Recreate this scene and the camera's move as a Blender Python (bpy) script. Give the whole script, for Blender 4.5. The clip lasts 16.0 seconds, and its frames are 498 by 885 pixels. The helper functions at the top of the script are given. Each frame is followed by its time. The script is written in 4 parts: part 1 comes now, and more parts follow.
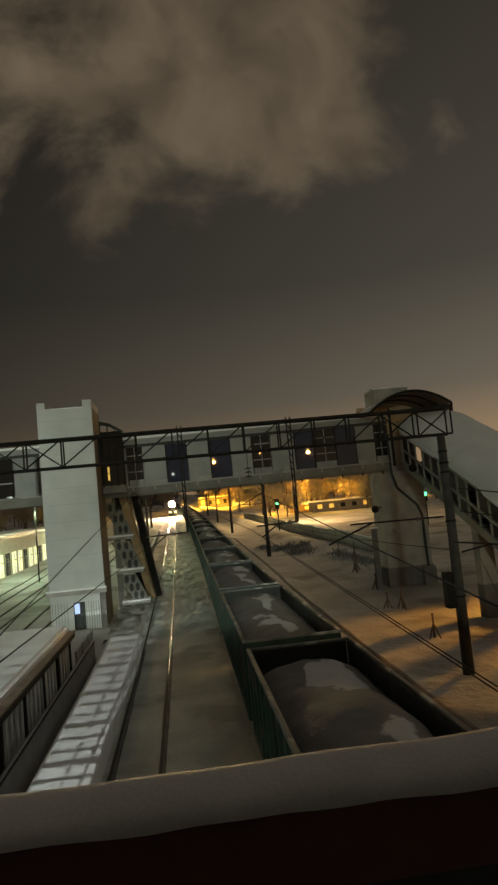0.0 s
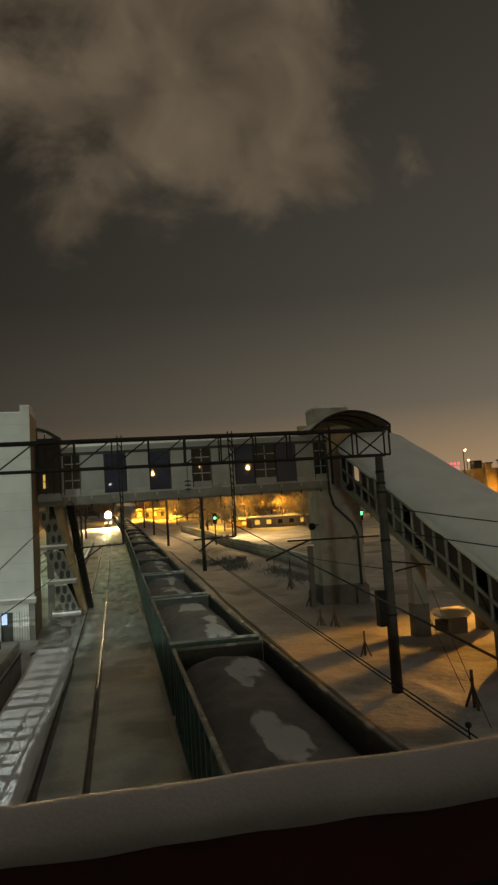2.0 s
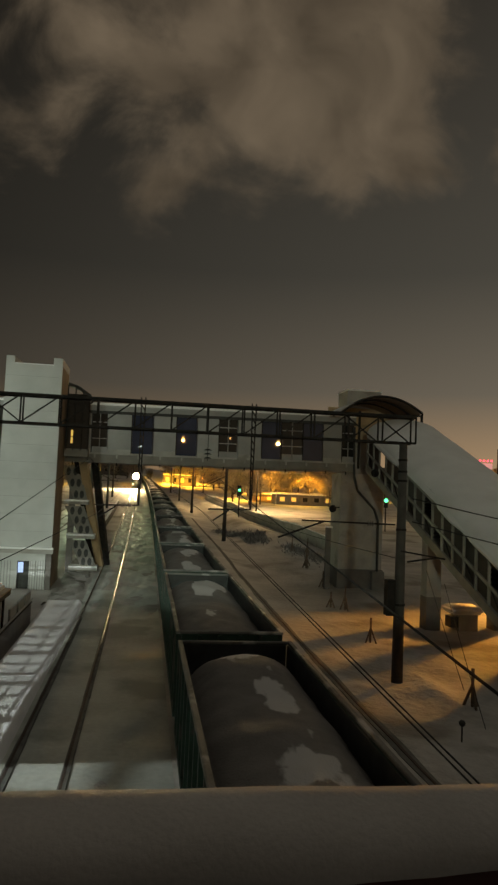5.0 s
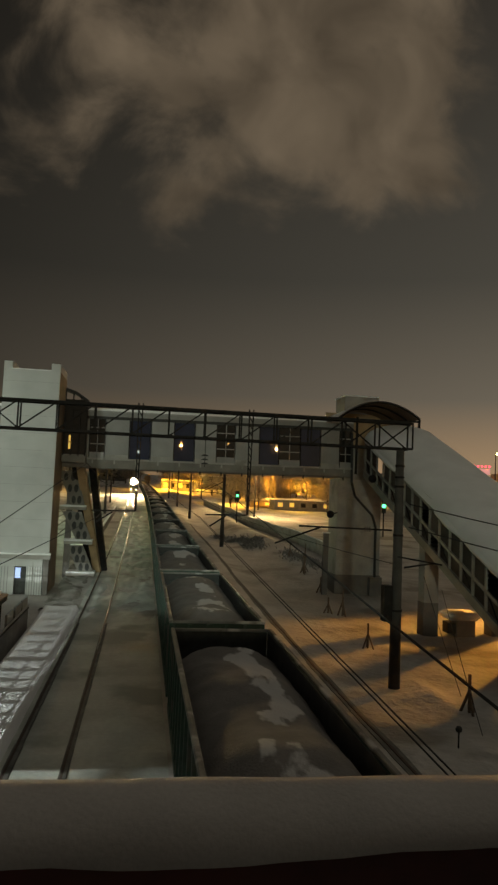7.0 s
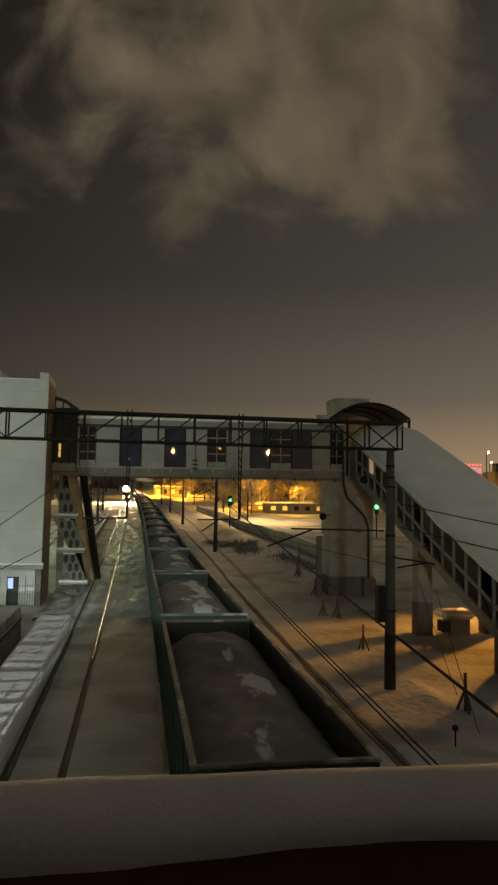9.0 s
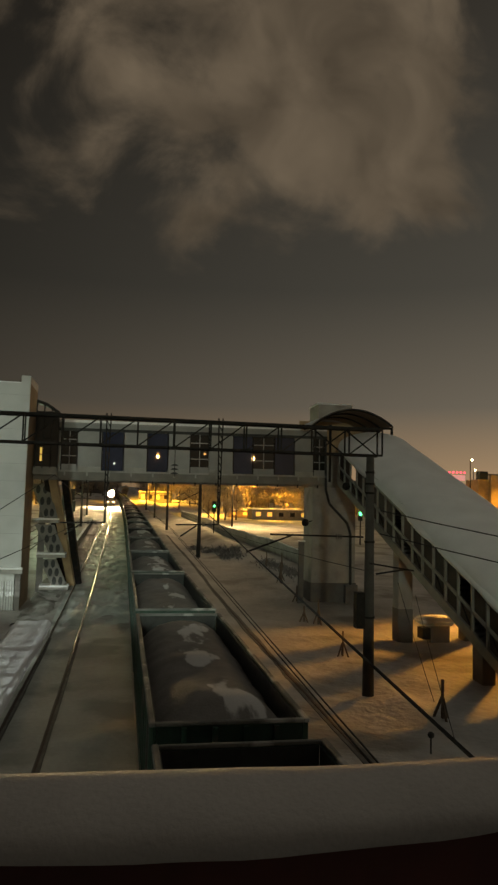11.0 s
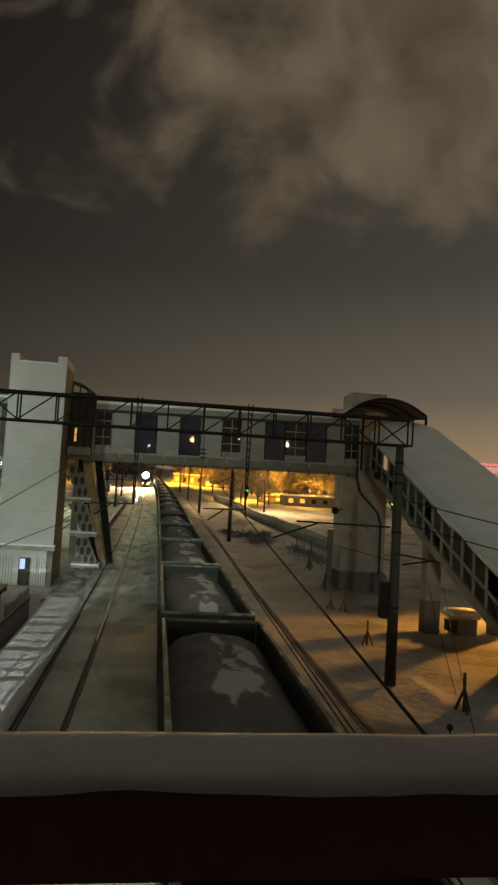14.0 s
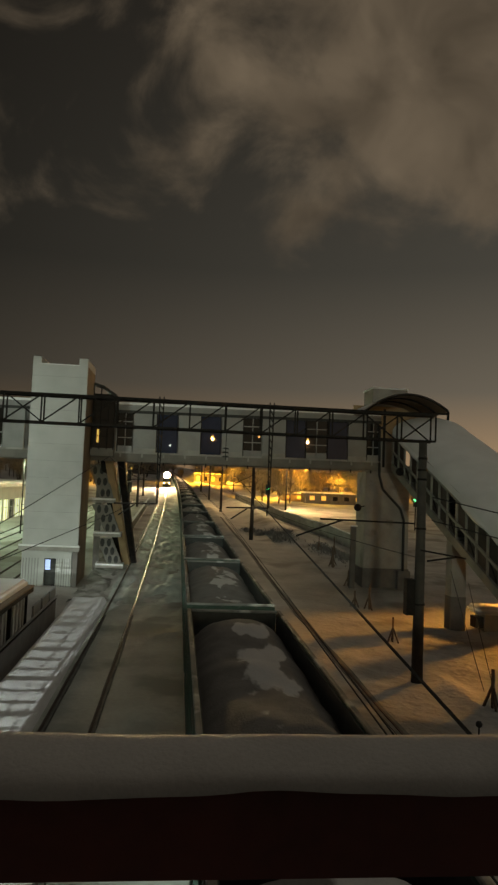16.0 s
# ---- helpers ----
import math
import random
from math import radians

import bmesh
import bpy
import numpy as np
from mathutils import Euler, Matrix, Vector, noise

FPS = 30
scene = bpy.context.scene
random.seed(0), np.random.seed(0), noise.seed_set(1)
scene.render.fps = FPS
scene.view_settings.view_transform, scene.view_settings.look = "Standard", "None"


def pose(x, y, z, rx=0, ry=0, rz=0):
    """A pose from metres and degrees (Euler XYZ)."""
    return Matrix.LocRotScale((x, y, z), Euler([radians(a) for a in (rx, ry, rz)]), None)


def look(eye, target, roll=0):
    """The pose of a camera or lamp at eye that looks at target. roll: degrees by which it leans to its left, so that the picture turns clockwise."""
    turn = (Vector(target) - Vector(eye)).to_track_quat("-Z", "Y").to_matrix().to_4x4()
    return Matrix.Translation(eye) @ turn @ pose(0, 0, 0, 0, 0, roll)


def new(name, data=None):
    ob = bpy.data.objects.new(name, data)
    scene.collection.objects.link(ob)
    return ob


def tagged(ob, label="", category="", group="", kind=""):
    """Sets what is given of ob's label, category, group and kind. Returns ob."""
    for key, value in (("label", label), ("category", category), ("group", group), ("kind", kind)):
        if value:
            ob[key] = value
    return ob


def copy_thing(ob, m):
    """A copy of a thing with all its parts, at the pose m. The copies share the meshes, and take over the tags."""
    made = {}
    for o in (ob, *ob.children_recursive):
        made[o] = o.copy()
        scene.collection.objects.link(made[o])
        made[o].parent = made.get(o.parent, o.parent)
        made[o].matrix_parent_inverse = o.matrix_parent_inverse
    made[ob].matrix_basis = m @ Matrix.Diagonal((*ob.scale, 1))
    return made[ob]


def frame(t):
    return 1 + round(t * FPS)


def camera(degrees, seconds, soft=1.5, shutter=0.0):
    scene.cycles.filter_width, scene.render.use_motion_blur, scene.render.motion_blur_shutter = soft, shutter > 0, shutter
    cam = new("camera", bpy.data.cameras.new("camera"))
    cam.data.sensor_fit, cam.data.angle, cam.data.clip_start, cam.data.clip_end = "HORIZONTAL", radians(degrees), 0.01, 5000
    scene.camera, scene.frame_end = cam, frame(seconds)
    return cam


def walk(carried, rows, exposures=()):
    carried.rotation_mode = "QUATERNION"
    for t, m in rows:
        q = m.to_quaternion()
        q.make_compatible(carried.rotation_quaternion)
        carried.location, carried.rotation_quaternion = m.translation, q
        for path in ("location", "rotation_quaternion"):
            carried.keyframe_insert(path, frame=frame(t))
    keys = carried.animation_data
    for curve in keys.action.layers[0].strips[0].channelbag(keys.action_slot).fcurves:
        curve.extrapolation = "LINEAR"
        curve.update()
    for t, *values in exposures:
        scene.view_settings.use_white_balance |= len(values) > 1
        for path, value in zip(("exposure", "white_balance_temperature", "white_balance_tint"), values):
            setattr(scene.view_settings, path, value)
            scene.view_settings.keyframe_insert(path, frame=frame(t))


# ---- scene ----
cam = camera(39.7, 16.0, soft=2.5)
PATH = [
    (0, (2.168, 0.103, 7.835), (2.379, 2.084, 8.008), -5.47),
    (0.5, (2.158, 0.082, 7.840), (2.426, 2.054, 8.040), -5.74),
    (1, (2.207, 0.191, 7.799), (2.518, 2.156, 8.009), -5.39),
    (1.5, (2.219, 0.101, 7.835), (2.581, 2.057, 8.046), -4.75),
    (2, (2.140, 0.141, 7.823), (2.524, 2.094, 8.024), -3.56),
    (2.5, (2.206, 0.242, 7.791), (2.590, 2.196, 7.974), -2.11),
    (3, (2.319, 0.303, 7.776), (2.697, 2.260, 7.940), -0.70),
    (3.5, (2.387, 0.243, 7.789), (2.752, 2.205, 7.927), 0.53),
    (4, (2.476, 0.273, 7.801), (2.803, 2.242, 7.928), 1.52),
    (6.5, (2.703, 0.318, 7.778), (2.981, 2.294, 7.912), 2.69),
    (7, (2.663, 0.259, 7.802), (2.956, 2.232, 7.947), 2.48),
    (7.5, (2.641, 0.219, 7.820), (2.938, 2.192, 7.971), 2.21),
    (8, (2.613, 0.274, 7.794), (2.913, 2.245, 7.950), 1.75),
    (8.5, (2.655, 0.267, 7.793), (2.962, 2.237, 7.949), 1.28),
    (11, (3.026, 0.301, 7.767), (3.380, 2.261, 7.943), 1.46),
    (11.5, (3.027, 0.239, 7.797), (3.398, 2.197, 7.971), 2.14),
    (12, (3.148, 0.329, 7.763), (3.525, 2.285, 7.942), 2.94),
    (12.5, (3.218, 0.252, 7.782), (3.587, 2.212, 7.932), 3.45),
    (13, (3.250, 0.257, 7.772), (3.590, 2.222, 7.923), 3.66),
    (13.5, (3.298, 0.218, 7.785), (3.600, 2.191, 7.918), 3.48),
    (14, (3.286, 0.178, 7.799), (3.541, 2.158, 7.929), 3.31),
    (14.5, (3.343, 0.249, 7.769), (3.563, 2.232, 7.904), 3.12),
    (15, (3.330, 0.283, 7.758), (3.561, 2.265, 7.901), 2.74),
    (15.5, (3.309, 0.225, 7.784), (3.531, 2.208, 7.912), 2.56),
    (16, (3.192, 0.166, 7.806), (3.390, 2.153, 7.928), 2.44),
]
walk(cam, [(t, look(e, g, r)) for t, e, g, r in PATH])


# ---- light ----
def rise(y):
    """The line climbs gently beyond the far footbridge."""
    return 0.026 * 8.0 * math.log1p(math.exp(min((y - 44.0) / 8.0, 60.0)))


def bend(y):
    """The tracks swing a little to the left far off."""
    return -5.2e-5 * max(0.0, y - 60.0) ** 2


def new_world():
    w = bpy.data.worlds.new("night_sky")
    scene.world = w
    w.use_nodes = True
    nt = w.node_tree
    bg = nt.nodes["Background"]
    geo = nt.nodes.new("ShaderNodeTexCoord")
    sep = nt.nodes.new("ShaderNodeSeparateXYZ")
    nt.links.new(geo.outputs["Generated"], sep.inputs[0])
    ramp = nt.nodes.new("ShaderNodeValToRGB")
    el = ramp.color_ramp.elements
    el[0].position, el[0].color = 0.0, (0.27, 0.172, 0.088, 1)
    el[1].position, el[1].color = 0.80, (0.128, 0.118, 0.095, 1)
    e = el.new(0.62)
    e.color = (0.022, 0.0188, 0.0146, 1)
    e = el.new(0.14)
    e.color = (0.088, 0.074, 0.0545, 1)
    e = el.new(0.30)
    e.color = (0.040, 0.0362, 0.0285, 1)
    nt.links.new(sep.outputs["Z"], ramp.inputs[0])
    # warmer and brighter towards the town on the right
    side = nt.nodes.new("ShaderNodeMapRange")
    side.inputs["From Min"].default_value, side.inputs["From Max"].default_value = -0.25, 0.55
    side.inputs["To Min"].default_value, side.inputs["To Max"].default_value = 0.52, 1.68
    nt.links.new(sep.outputs["X"], side.inputs["Value"])
    mul = nt.nodes.new("ShaderNodeMix")
    mul.data_type, mul.blend_type = "RGBA", "MULTIPLY"
    mul.inputs["Factor"].default_value = 1.0
    nt.links.new(ramp.outputs[0], mul.inputs["A"])
    nt.links.new(side.outputs[0], mul.inputs["B"])
    nt.links.new(mul.outputs["Result"], bg.inputs["Color"])
    bg.inputs["Strength"].default_value = 1.0


new_world()


def lamp(name, at, colour, watts, radius=0.25, kind="POINT", aim=None, cone=90.0):
    d = bpy.data.lights.new(name, kind)
    d.energy, d.color, d.shadow_soft_size = watts, colour, radius
    ob = new(name, d)
    ob.location = at
    if aim:
        d.spot_size, d.spot_blend = radians(cone), 0.6
        ob.matrix_world = look(at, aim)
    return ob


SODIUM = (1.0, 0.50, 0.10)
TOWN = (1.0, 0.45, 0.03)
WHITE = (0.86, 1.0, 0.80)
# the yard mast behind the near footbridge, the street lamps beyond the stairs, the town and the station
lamp("mast_light", (-4.0, -52.0, 17.5), WHITE, 34000, 1.2)
# added unseen spot: narrow cone through the bars onto the platform snow
lamp("snow_patch_spot", (-3.2, -32.0, 11.0), (0.93, 1.0, 0.93), 160000, 0.02, "SPOT", (-2.2, 26.0, 0.3), 10.5)
lamp("yard_floodlight", (1.0, -40.0, 14.86), (0.86, 1.0, 0.84), 42000, 0.25, "SPOT", (1.0, 30.0, 0.0), 17.0)
# added unseen spot: brightens the near track snow beside the wagons
lamp("snow_patch_spot", (-2.6, -32.0, 11.0), (0.93, 1.0, 0.93), 60000, 0.08, "SPOT", (4.5, 14.0, 0.0), 7.2)
# fill light added at the left, aimed only at the tower front
lamp("tower_fill_light", (-15.5, 33.0, 10.0), (0.88, 1.0, 0.84), 4100, 0.3, "SPOT", (-6.5, 50.0, 8.0), 62.0)
lamp("mast_light", (10.6, -52.0, 18.0), SODIUM, 3000, 0.3)
lamp("mast_light", (33.0, -52.0, 18.3), (1.0, 0.62, 0.2), 6000, 0.3)


def street(name, x, y, z, colour, watts, cone=140.0):
    """A hooded street lamp: it shines down only."""
    return lamp(name, (x, y, z), colour, watts, 0.3, "SPOT", (x - 0.01, y, z - 5), cone)


lamp("street_light", (39.0, 53.4, 8.0), (1.0, 0.43, 0.06), 31000, 1.1, "SPOT", (21.5, 36.0, 0.0), 52.0)
# point light added in place of town glow over the far yard
lamp("yard_fill_light", (27.0, 150.0, 14.0), (1.0, 0.64, 0.25), 24000, 0.3)
for x, y, z, w in ((34.0, 204.0, 15.0, 56000), (66.0, 234.0, 17.0, 100000), (14.0, 289.0, 19.0, 100000), (-36.0, 259.0, 17.0, 40000), (46.0, 190.0, 13.0, 40000),
                   (52.0, 259.0, 17.0, 100000), (24.0, 329.0, 21.0, 120000), (96.0, 138.0, 19.0, 40000)):
    street("town_light", x, y, z, TOWN, w)
lamp("station_light", (-15.0, 84.0, 9.0), (0.72, 1.0, 0.62), 4500, 0.3)
lamp("station_light", (-15.0, 120.0, 10.0), (0.72, 1.0, 0.62), 4000, 0.3)
scene.view_settings.exposure = 0.0


# ---- materials ----
def material(name, colour, rough=0.7, metal=0.0, vary=0.25, scale=3.0, fine=40.0, bump=0.2, stain=None, stain_at=0.6,
             per_object=0.0, distance=0.02):
    m = bpy.data.materials.new(name)
    m.use_nodes = True
    nt = m.node_tree
    b = nt.nodes["Principled BSDF"]
    b.inputs["Roughness"].default_value, b.inputs["Metallic"].default_value = rough, metal
    tc = nt.nodes.new("ShaderNodeTexCoord")
    n1, n2 = nt.nodes.new("ShaderNodeTexNoise"), nt.nodes.new("ShaderNodeTexNoise")
    n1.inputs["Scale"].default_value, n1.inputs["Detail"].default_value = scale, 6
    n2.inputs["Scale"].default_value, n2.inputs["Detail"].default_value = fine, 4
    for n in (n1, n2):
        nt.links.new(tc.outputs["Object"], n.inputs["Vector"])
    ramp = nt.nodes.new("ShaderNodeValToRGB")
    lo = tuple(c * (1 - vary) for c in colour)
    hi = tuple(min(1, c * (1 + vary)) for c in colour)
    ramp.color_ramp.elements[0].position, ramp.color_ramp.elements[1].position = 0.3, 0.7
    ramp.color_ramp.elements[0].color, ramp.color_ramp.elements[1].color = (*lo, 1), (*hi, 1)
    add = nt.nodes.new("ShaderNodeMath")
    add.operation = "MULTIPLY_ADD"
    nt.links.new(n2.outputs["Fac"], add.inputs[0])
    add.inputs[1].default_value = 0.35
    sub = nt.nodes.new("ShaderNodeMath")
    sub.operation = "SUBTRACT"
    nt.links.new(n1.outputs["Fac"], sub.inputs[0])
    sub.inputs[1].default_value = 0.175
    nt.links.new(sub.outputs[0], add.inputs[2])
    nt.links.new(add.outputs[0], ramp.inputs[0])
    out = ramp.outputs[0]
    if stain:
        n3 = nt.nodes.new("ShaderNodeTexNoise")
        n3.inputs["Scale"].default_value, n3.inputs["Detail"].default_value = scale * 0.6, 7
        nt.links.new(tc.outputs["Object"], n3.inputs["Vector"])
        r3 = nt.nodes.new("ShaderNodeMapRange")
        r3.inputs["From Min"].default_value, r3.inputs["From Max"].default_value = stain_at - 0.04, stain_at + 0.04
        nt.links.new(n3.outputs["Fac"], r3.inputs["Value"])
        mix = nt.nodes.new("ShaderNodeMix")
        mix.data_type = "RGBA"
        nt.links.new(r3.outputs[0], mix.inputs["Factor"])
        nt.links.new(out, mix.inputs["A"])
        mix.inputs["B"].default_value = (*stain, 1)
        out = mix.outputs["Result"]
    if per_object:
        info = nt.nodes.new("ShaderNodeObjectInfo")
        mr = nt.nodes.new("ShaderNodeMapRange")
        mr.inputs["To Min"].default_value, mr.inputs["To Max"].default_value = 1 - per_object, 1 + per_object
        nt.links.new(info.outputs["Random"], mr.inputs["Value"])
        mm = nt.nodes.new("ShaderNodeMix")
        mm.data_type, mm.blend_type = "RGBA", "MULTIPLY"
        mm.inputs["Factor"].default_value = 1.0
        nt.links.new(out, mm.inputs["A"])
        nt.links.new(mr.outputs[0], mm.inputs["B"])
        out = mm.outputs["Result"]
    nt.links.new(out, b.inputs["Base Color"])
    if bump:
        bp = nt.nodes.new("ShaderNodeBump")
        bp.inputs["Strength"].default_value, bp.inputs["Distance"].default_value = bump, distance
        nt.links.new(add.outputs[0], bp.inputs["Height"])
        nt.links.new(bp.outputs[0], b.inputs["Normal"])
    return m


def glow(name, colour, strength):
    m = bpy.data.materials.new(name)
    m.use_nodes = True
    b = m.node_tree.nodes["Principled BSDF"]
    b.inputs["Base Color"].default_value = (*colour, 1)
    b.inputs["Emission Color"].default_value = (*colour, 1)
    b.inputs["Emission Strength"].default_value = strength
    return m


SNOW = material("snow", (0.80, 0.81, 0.82), 0.65, vary=0.06, scale=0.6, fine=14.0, bump=0.5, distance=0.12)
RAIL_SNOW = material("packed_rail_snow", (0.48, 0.455, 0.435), 0.7, vary=0.14, scale=9.0, fine=260.0, bump=0.5, distance=0.004)
TRACK_SNOW = material("trampled_track_snow", (0.49, 0.52, 0.48), 0.75, vary=0.22, scale=0.35, fine=5.0, bump=0.5,
                      stain=(0.31, 0.33, 0.30), stain_at=0.57, distance=0.10)
GROUND_SNOW = material("drifted_snow", (0.47, 0.455, 0.43), 0.8, vary=0.25, scale=0.22, fine=2.6, bump=0.9,
                       stain=(0.27, 0.25, 0.22), stain_at=0.58, distance=0.35)
COAL = material("sooty_coal", (0.20, 0.188, 0.178), 0.85, vary=0.16, scale=1.6, fine=22.0, bump=0.9, distance=0.05)


def streak_with_snow(m):
    """Soft elongated fields of snow along the crown of each load, different on each wagon."""
    nt = m.node_tree
    b = nt.nodes["Principled BSDF"]
    src = b.inputs["Base Color"].links[0].from_socket
    tc, info = nt.nodes.new("ShaderNodeTexCoord"), nt.nodes.new("ShaderNodeObjectInfo")
    sep, com = nt.nodes.new("ShaderNodeSeparateXYZ"), nt.nodes.new("ShaderNodeCombineXYZ")
    nt.links.new(tc.outputs["Object"], sep.inputs[0])

    def mathn(op, a, b=None, c=None):
        n = nt.nodes.new("ShaderNodeMath")
        n.operation = op
        for i, v in enumerate((a, b, c)):
            if isinstance(v, (int, float)):
                n.inputs[i].default_value = v
            elif v is not None:
                nt.links.new(v, n.inputs[i])
        return n.outputs[0]
    nt.links.new(mathn("MULTIPLY", sep.outputs["X"], 0.95), com.inputs[0])
    nt.links.new(mathn("MULTIPLY", sep.outputs["Y"], 0.42), com.inputs[1])
    nt.links.new(mathn("MULTIPLY", info.outputs["Random"], 73.0), com.inputs[2])
    n = nt.nodes.new("ShaderNodeTexNoise")
    n.inputs["Scale"].default_value, n.inputs["Detail"].default_value, n.inputs["Roughness"].default_value = 0.9, 5.0, 0.5
    nt.links.new(com.outputs[0], n.inputs["Vector"])
    off = mathn("ABSOLUTE", mathn("SUBTRACT", sep.outputs["X"], 0.18))
    v = mathn("SUBTRACT", n.outputs["Fac"], mathn("MULTIPLY", mathn("POWER", off, 2.0), 0.26))
    r = nt.nodes.new("ShaderNodeMapRange")
    r.interpolation_type = "SMOOTHSTEP"
    r.inputs["From Min"].default_value, r.inputs["From Max"].default_value = 0.485, 0.535
    nt.links.new(v, r.inputs["Value"])
    mix = nt.nodes.new("ShaderNodeMix")
    mix.data_type = "RGBA"
    nt.links.new(mathn("MULTIPLY", r.outputs[0], 0.9), mix.inputs["Factor"])
    nt.links.new(src, mix.inputs["A"])
    mix.inputs["B"].default_value = (0.64, 0.635, 0.63, 1)
    nt.links.new(mix.outputs["Result"], b.inputs["Base Color"])


streak_with_snow(COAL)
GREEN = material("green_wagon_paint", (0.013, 0.042, 0.027), 0.6, vary=0.3, scale=2.5, fine=30.0, bump=0.15,
                 stain=(0.06, 0.055, 0.045), stain_at=0.60, per_object=0.25)
RIM = material("frosted_wagon_rim", (0.15, 0.152, 0.145), 0.6, vary=0.4, scale=1.2, fine=25.0, stain=(0.46, 0.46, 0.45), stain_at=0.60)
DARK = material("dark_inner_steel", (0.03, 0.032, 0.03), 0.7, vary=0.4, scale=3.0)
STEEL = material("weathered_dark_steel", (0.016, 0.015, 0.014), 0.7, 0.0, vary=0.4, scale=4.0, stain=(0.035, 0.025, 0.018), stain_at=0.62)
STEEL.node_tree.nodes["Principled BSDF"].inputs["Specular IOR Level"].default_value = 0.15
RAILTOP = material("polished_rail_head", (0.60, 0.60, 0.56), 0.27, 1.0, vary=0.15, scale=5.0, bump=0.05)
VERGE = material("dirty_verge_snow", (0.25, 0.24, 0.215), 0.85, vary=0.4, scale=0.8, fine=7.0, bump=0.8, stain=(0.42, 0.41, 0.39), stain_at=0.60, distance=0.12)
GROOVE_DARK = material("groove_dark_grey", (0.13, 0.13, 0.12), 0.8, vary=0.35, scale=1.5)
RUST = material("rail_side_rust", (0.07, 0.05, 0.04), 0.8, vary=0.3, scale=8.0)
CONCRETE = material("grey_concrete", (0.33, 0.32, 0.30), 0.85, vary=0.16, scale=0.9, fine=18.0, bump=0.25, stain=(0.24, 0.23, 0.21), stain_at=0.62)
GIRDER = material("grimy_girder_paint", (0.19, 0.18, 0.16), 0.7, vary=0.2, scale=0.8, fine=14.0, bump=0.15)
PLINTH = material("dark_concrete", (0.15, 0.14, 0.13), 0.85, vary=0.2, scale=1.2)
POLE = material("old_concrete_pole", (0.055, 0.052, 0.047), 0.85, vary=0.3, scale=2.0, fine=30.0)
CLADDING = material("white_metal_cladding", (0.45, 0.46, 0.45), 0.5, vary=0.09, scale=0.7, fine=20.0, bump=0.06)
PANEL = material("pale_bridge_panel", (0.26, 0.26, 0.255), 0.5, vary=0.12, scale=0.8, fine=16.0, bump=0.08, per_object=0.15)
TAN = material("tower_side_orange_light", (0.25, 0.19, 0.125), 0.75, vary=0.18, scale=0.8, fine=16.0, bump=0.15)
STAIRPOST = material("pale_stair_framing", (0.24, 0.225, 0.20), 0.65, vary=0.2, scale=1.2, fine=20.0, bump=0.1)
STAIRGLASS = material("grimy_brown_stair_glazing", (0.045, 0.030, 0.022), 0.6, vary=0.4, scale=0.9, fine=8.0, bump=0.05, per_object=0.4)
STAIRGLASS.node_tree.nodes["Principled BSDF"].inputs["Specular IOR Level"].default_value = 0.2
BROWN = material("brown_side_panel", (0.42, 0.30, 0.17), 0.65, vary=0.2, scale=1.0)
CANOPY = material("amber_canopy_sheet", (0.14, 0.092, 0.058), 0.5, vary=0.25, scale=1.5)
BLUE = material("blue_tinted_glazing", (0.024, 0.034, 0.064), 0.015, vary=0.2, scale=0.6, bump=0.0)
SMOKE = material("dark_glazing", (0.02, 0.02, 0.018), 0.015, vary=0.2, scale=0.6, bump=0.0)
REDWOOD = material("dark_red_painted_rail", (0.085, 0.018, 0.012), 0.5, vary=0.35, scale=5.0, fine=60.0, bump=0.2, distance=0.003)
TIMBER = material("weathered_timber", (0.16, 0.12, 0.085), 0.8, vary=0.3, scale=6.0)
WOODFENCE = material("grey_slat_paint", (0.40, 0.40, 0.38), 0.6, vary=0.2, scale=3.0)
TWIG = material("frosted_twigs", (0.36, 0.30, 0.22), 0.85, vary=0.35, scale=1.0)
BARK = material("bare_bark", (0.09, 0.07, 0.05), 0.9, vary=0.3, scale=3.0)
PLASTER = material("station_plaster", (0.52, 0.50, 0.42), 0.8, vary=0.12, scale=0.6)
CABLE = material("black_cable", (0.015, 0.015, 0.015), 0.9, vary=0.2)
SCRUB = material("dark_scrub", (0.24, 0.235, 0.225), 0.9, vary=0.5, scale=0.7, fine=6.0, bump=0.8, distance=0.2)
LIT_ORANGE = glow("lit_sodium_globe", (1.0, 0.52, 0.14), 30.0)
LIT_YELLOW = glow("lit_yellow_window", (1.0, 0.62, 0.12), 0.6)
LIT_WHITE = glow("lit_white_globe", (0.85, 1.0, 0.85), 22.0)
LIT_HEAD = glow("lit_headlight_lens", (1.0, 0.70, 0.32), 5600.0)
LIT_GREEN = glow("lit_green_signal", (0.10, 1.0, 0.32), 3.6)
LIT_RED = glow("lit_red_dot", (1.0, 0.06, 0.10), 3.0)
LIT_PINK = glow("lit_pink_sign", (0.85, 0.42, 0.40), 0.55)
LIT_BLUE = glow("lit_blue_sign", (0.05, 0.18, 1.0), 1.6)
LIT_STATION = glow("lit_station_window", (0.95, 1.0, 0.62), 0.85)


# ---- mesh helpers ----
def box(bm, x0, x1, y0, y1, z0, z1):
    vs = [bm.verts.new((x, y, z)) for z in (z0, z1) for x, y in ((x0, y0), (x1, y0), (x1, y1), (x0, y1))]
    for f in ((3, 2, 1, 0), (4, 5, 6, 7), (0, 1, 5, 4), (1, 2, 6, 5), (2, 3, 7, 6), (3, 0, 4, 7)):
        bm.faces.new([vs[i] for i in f])
    return vs


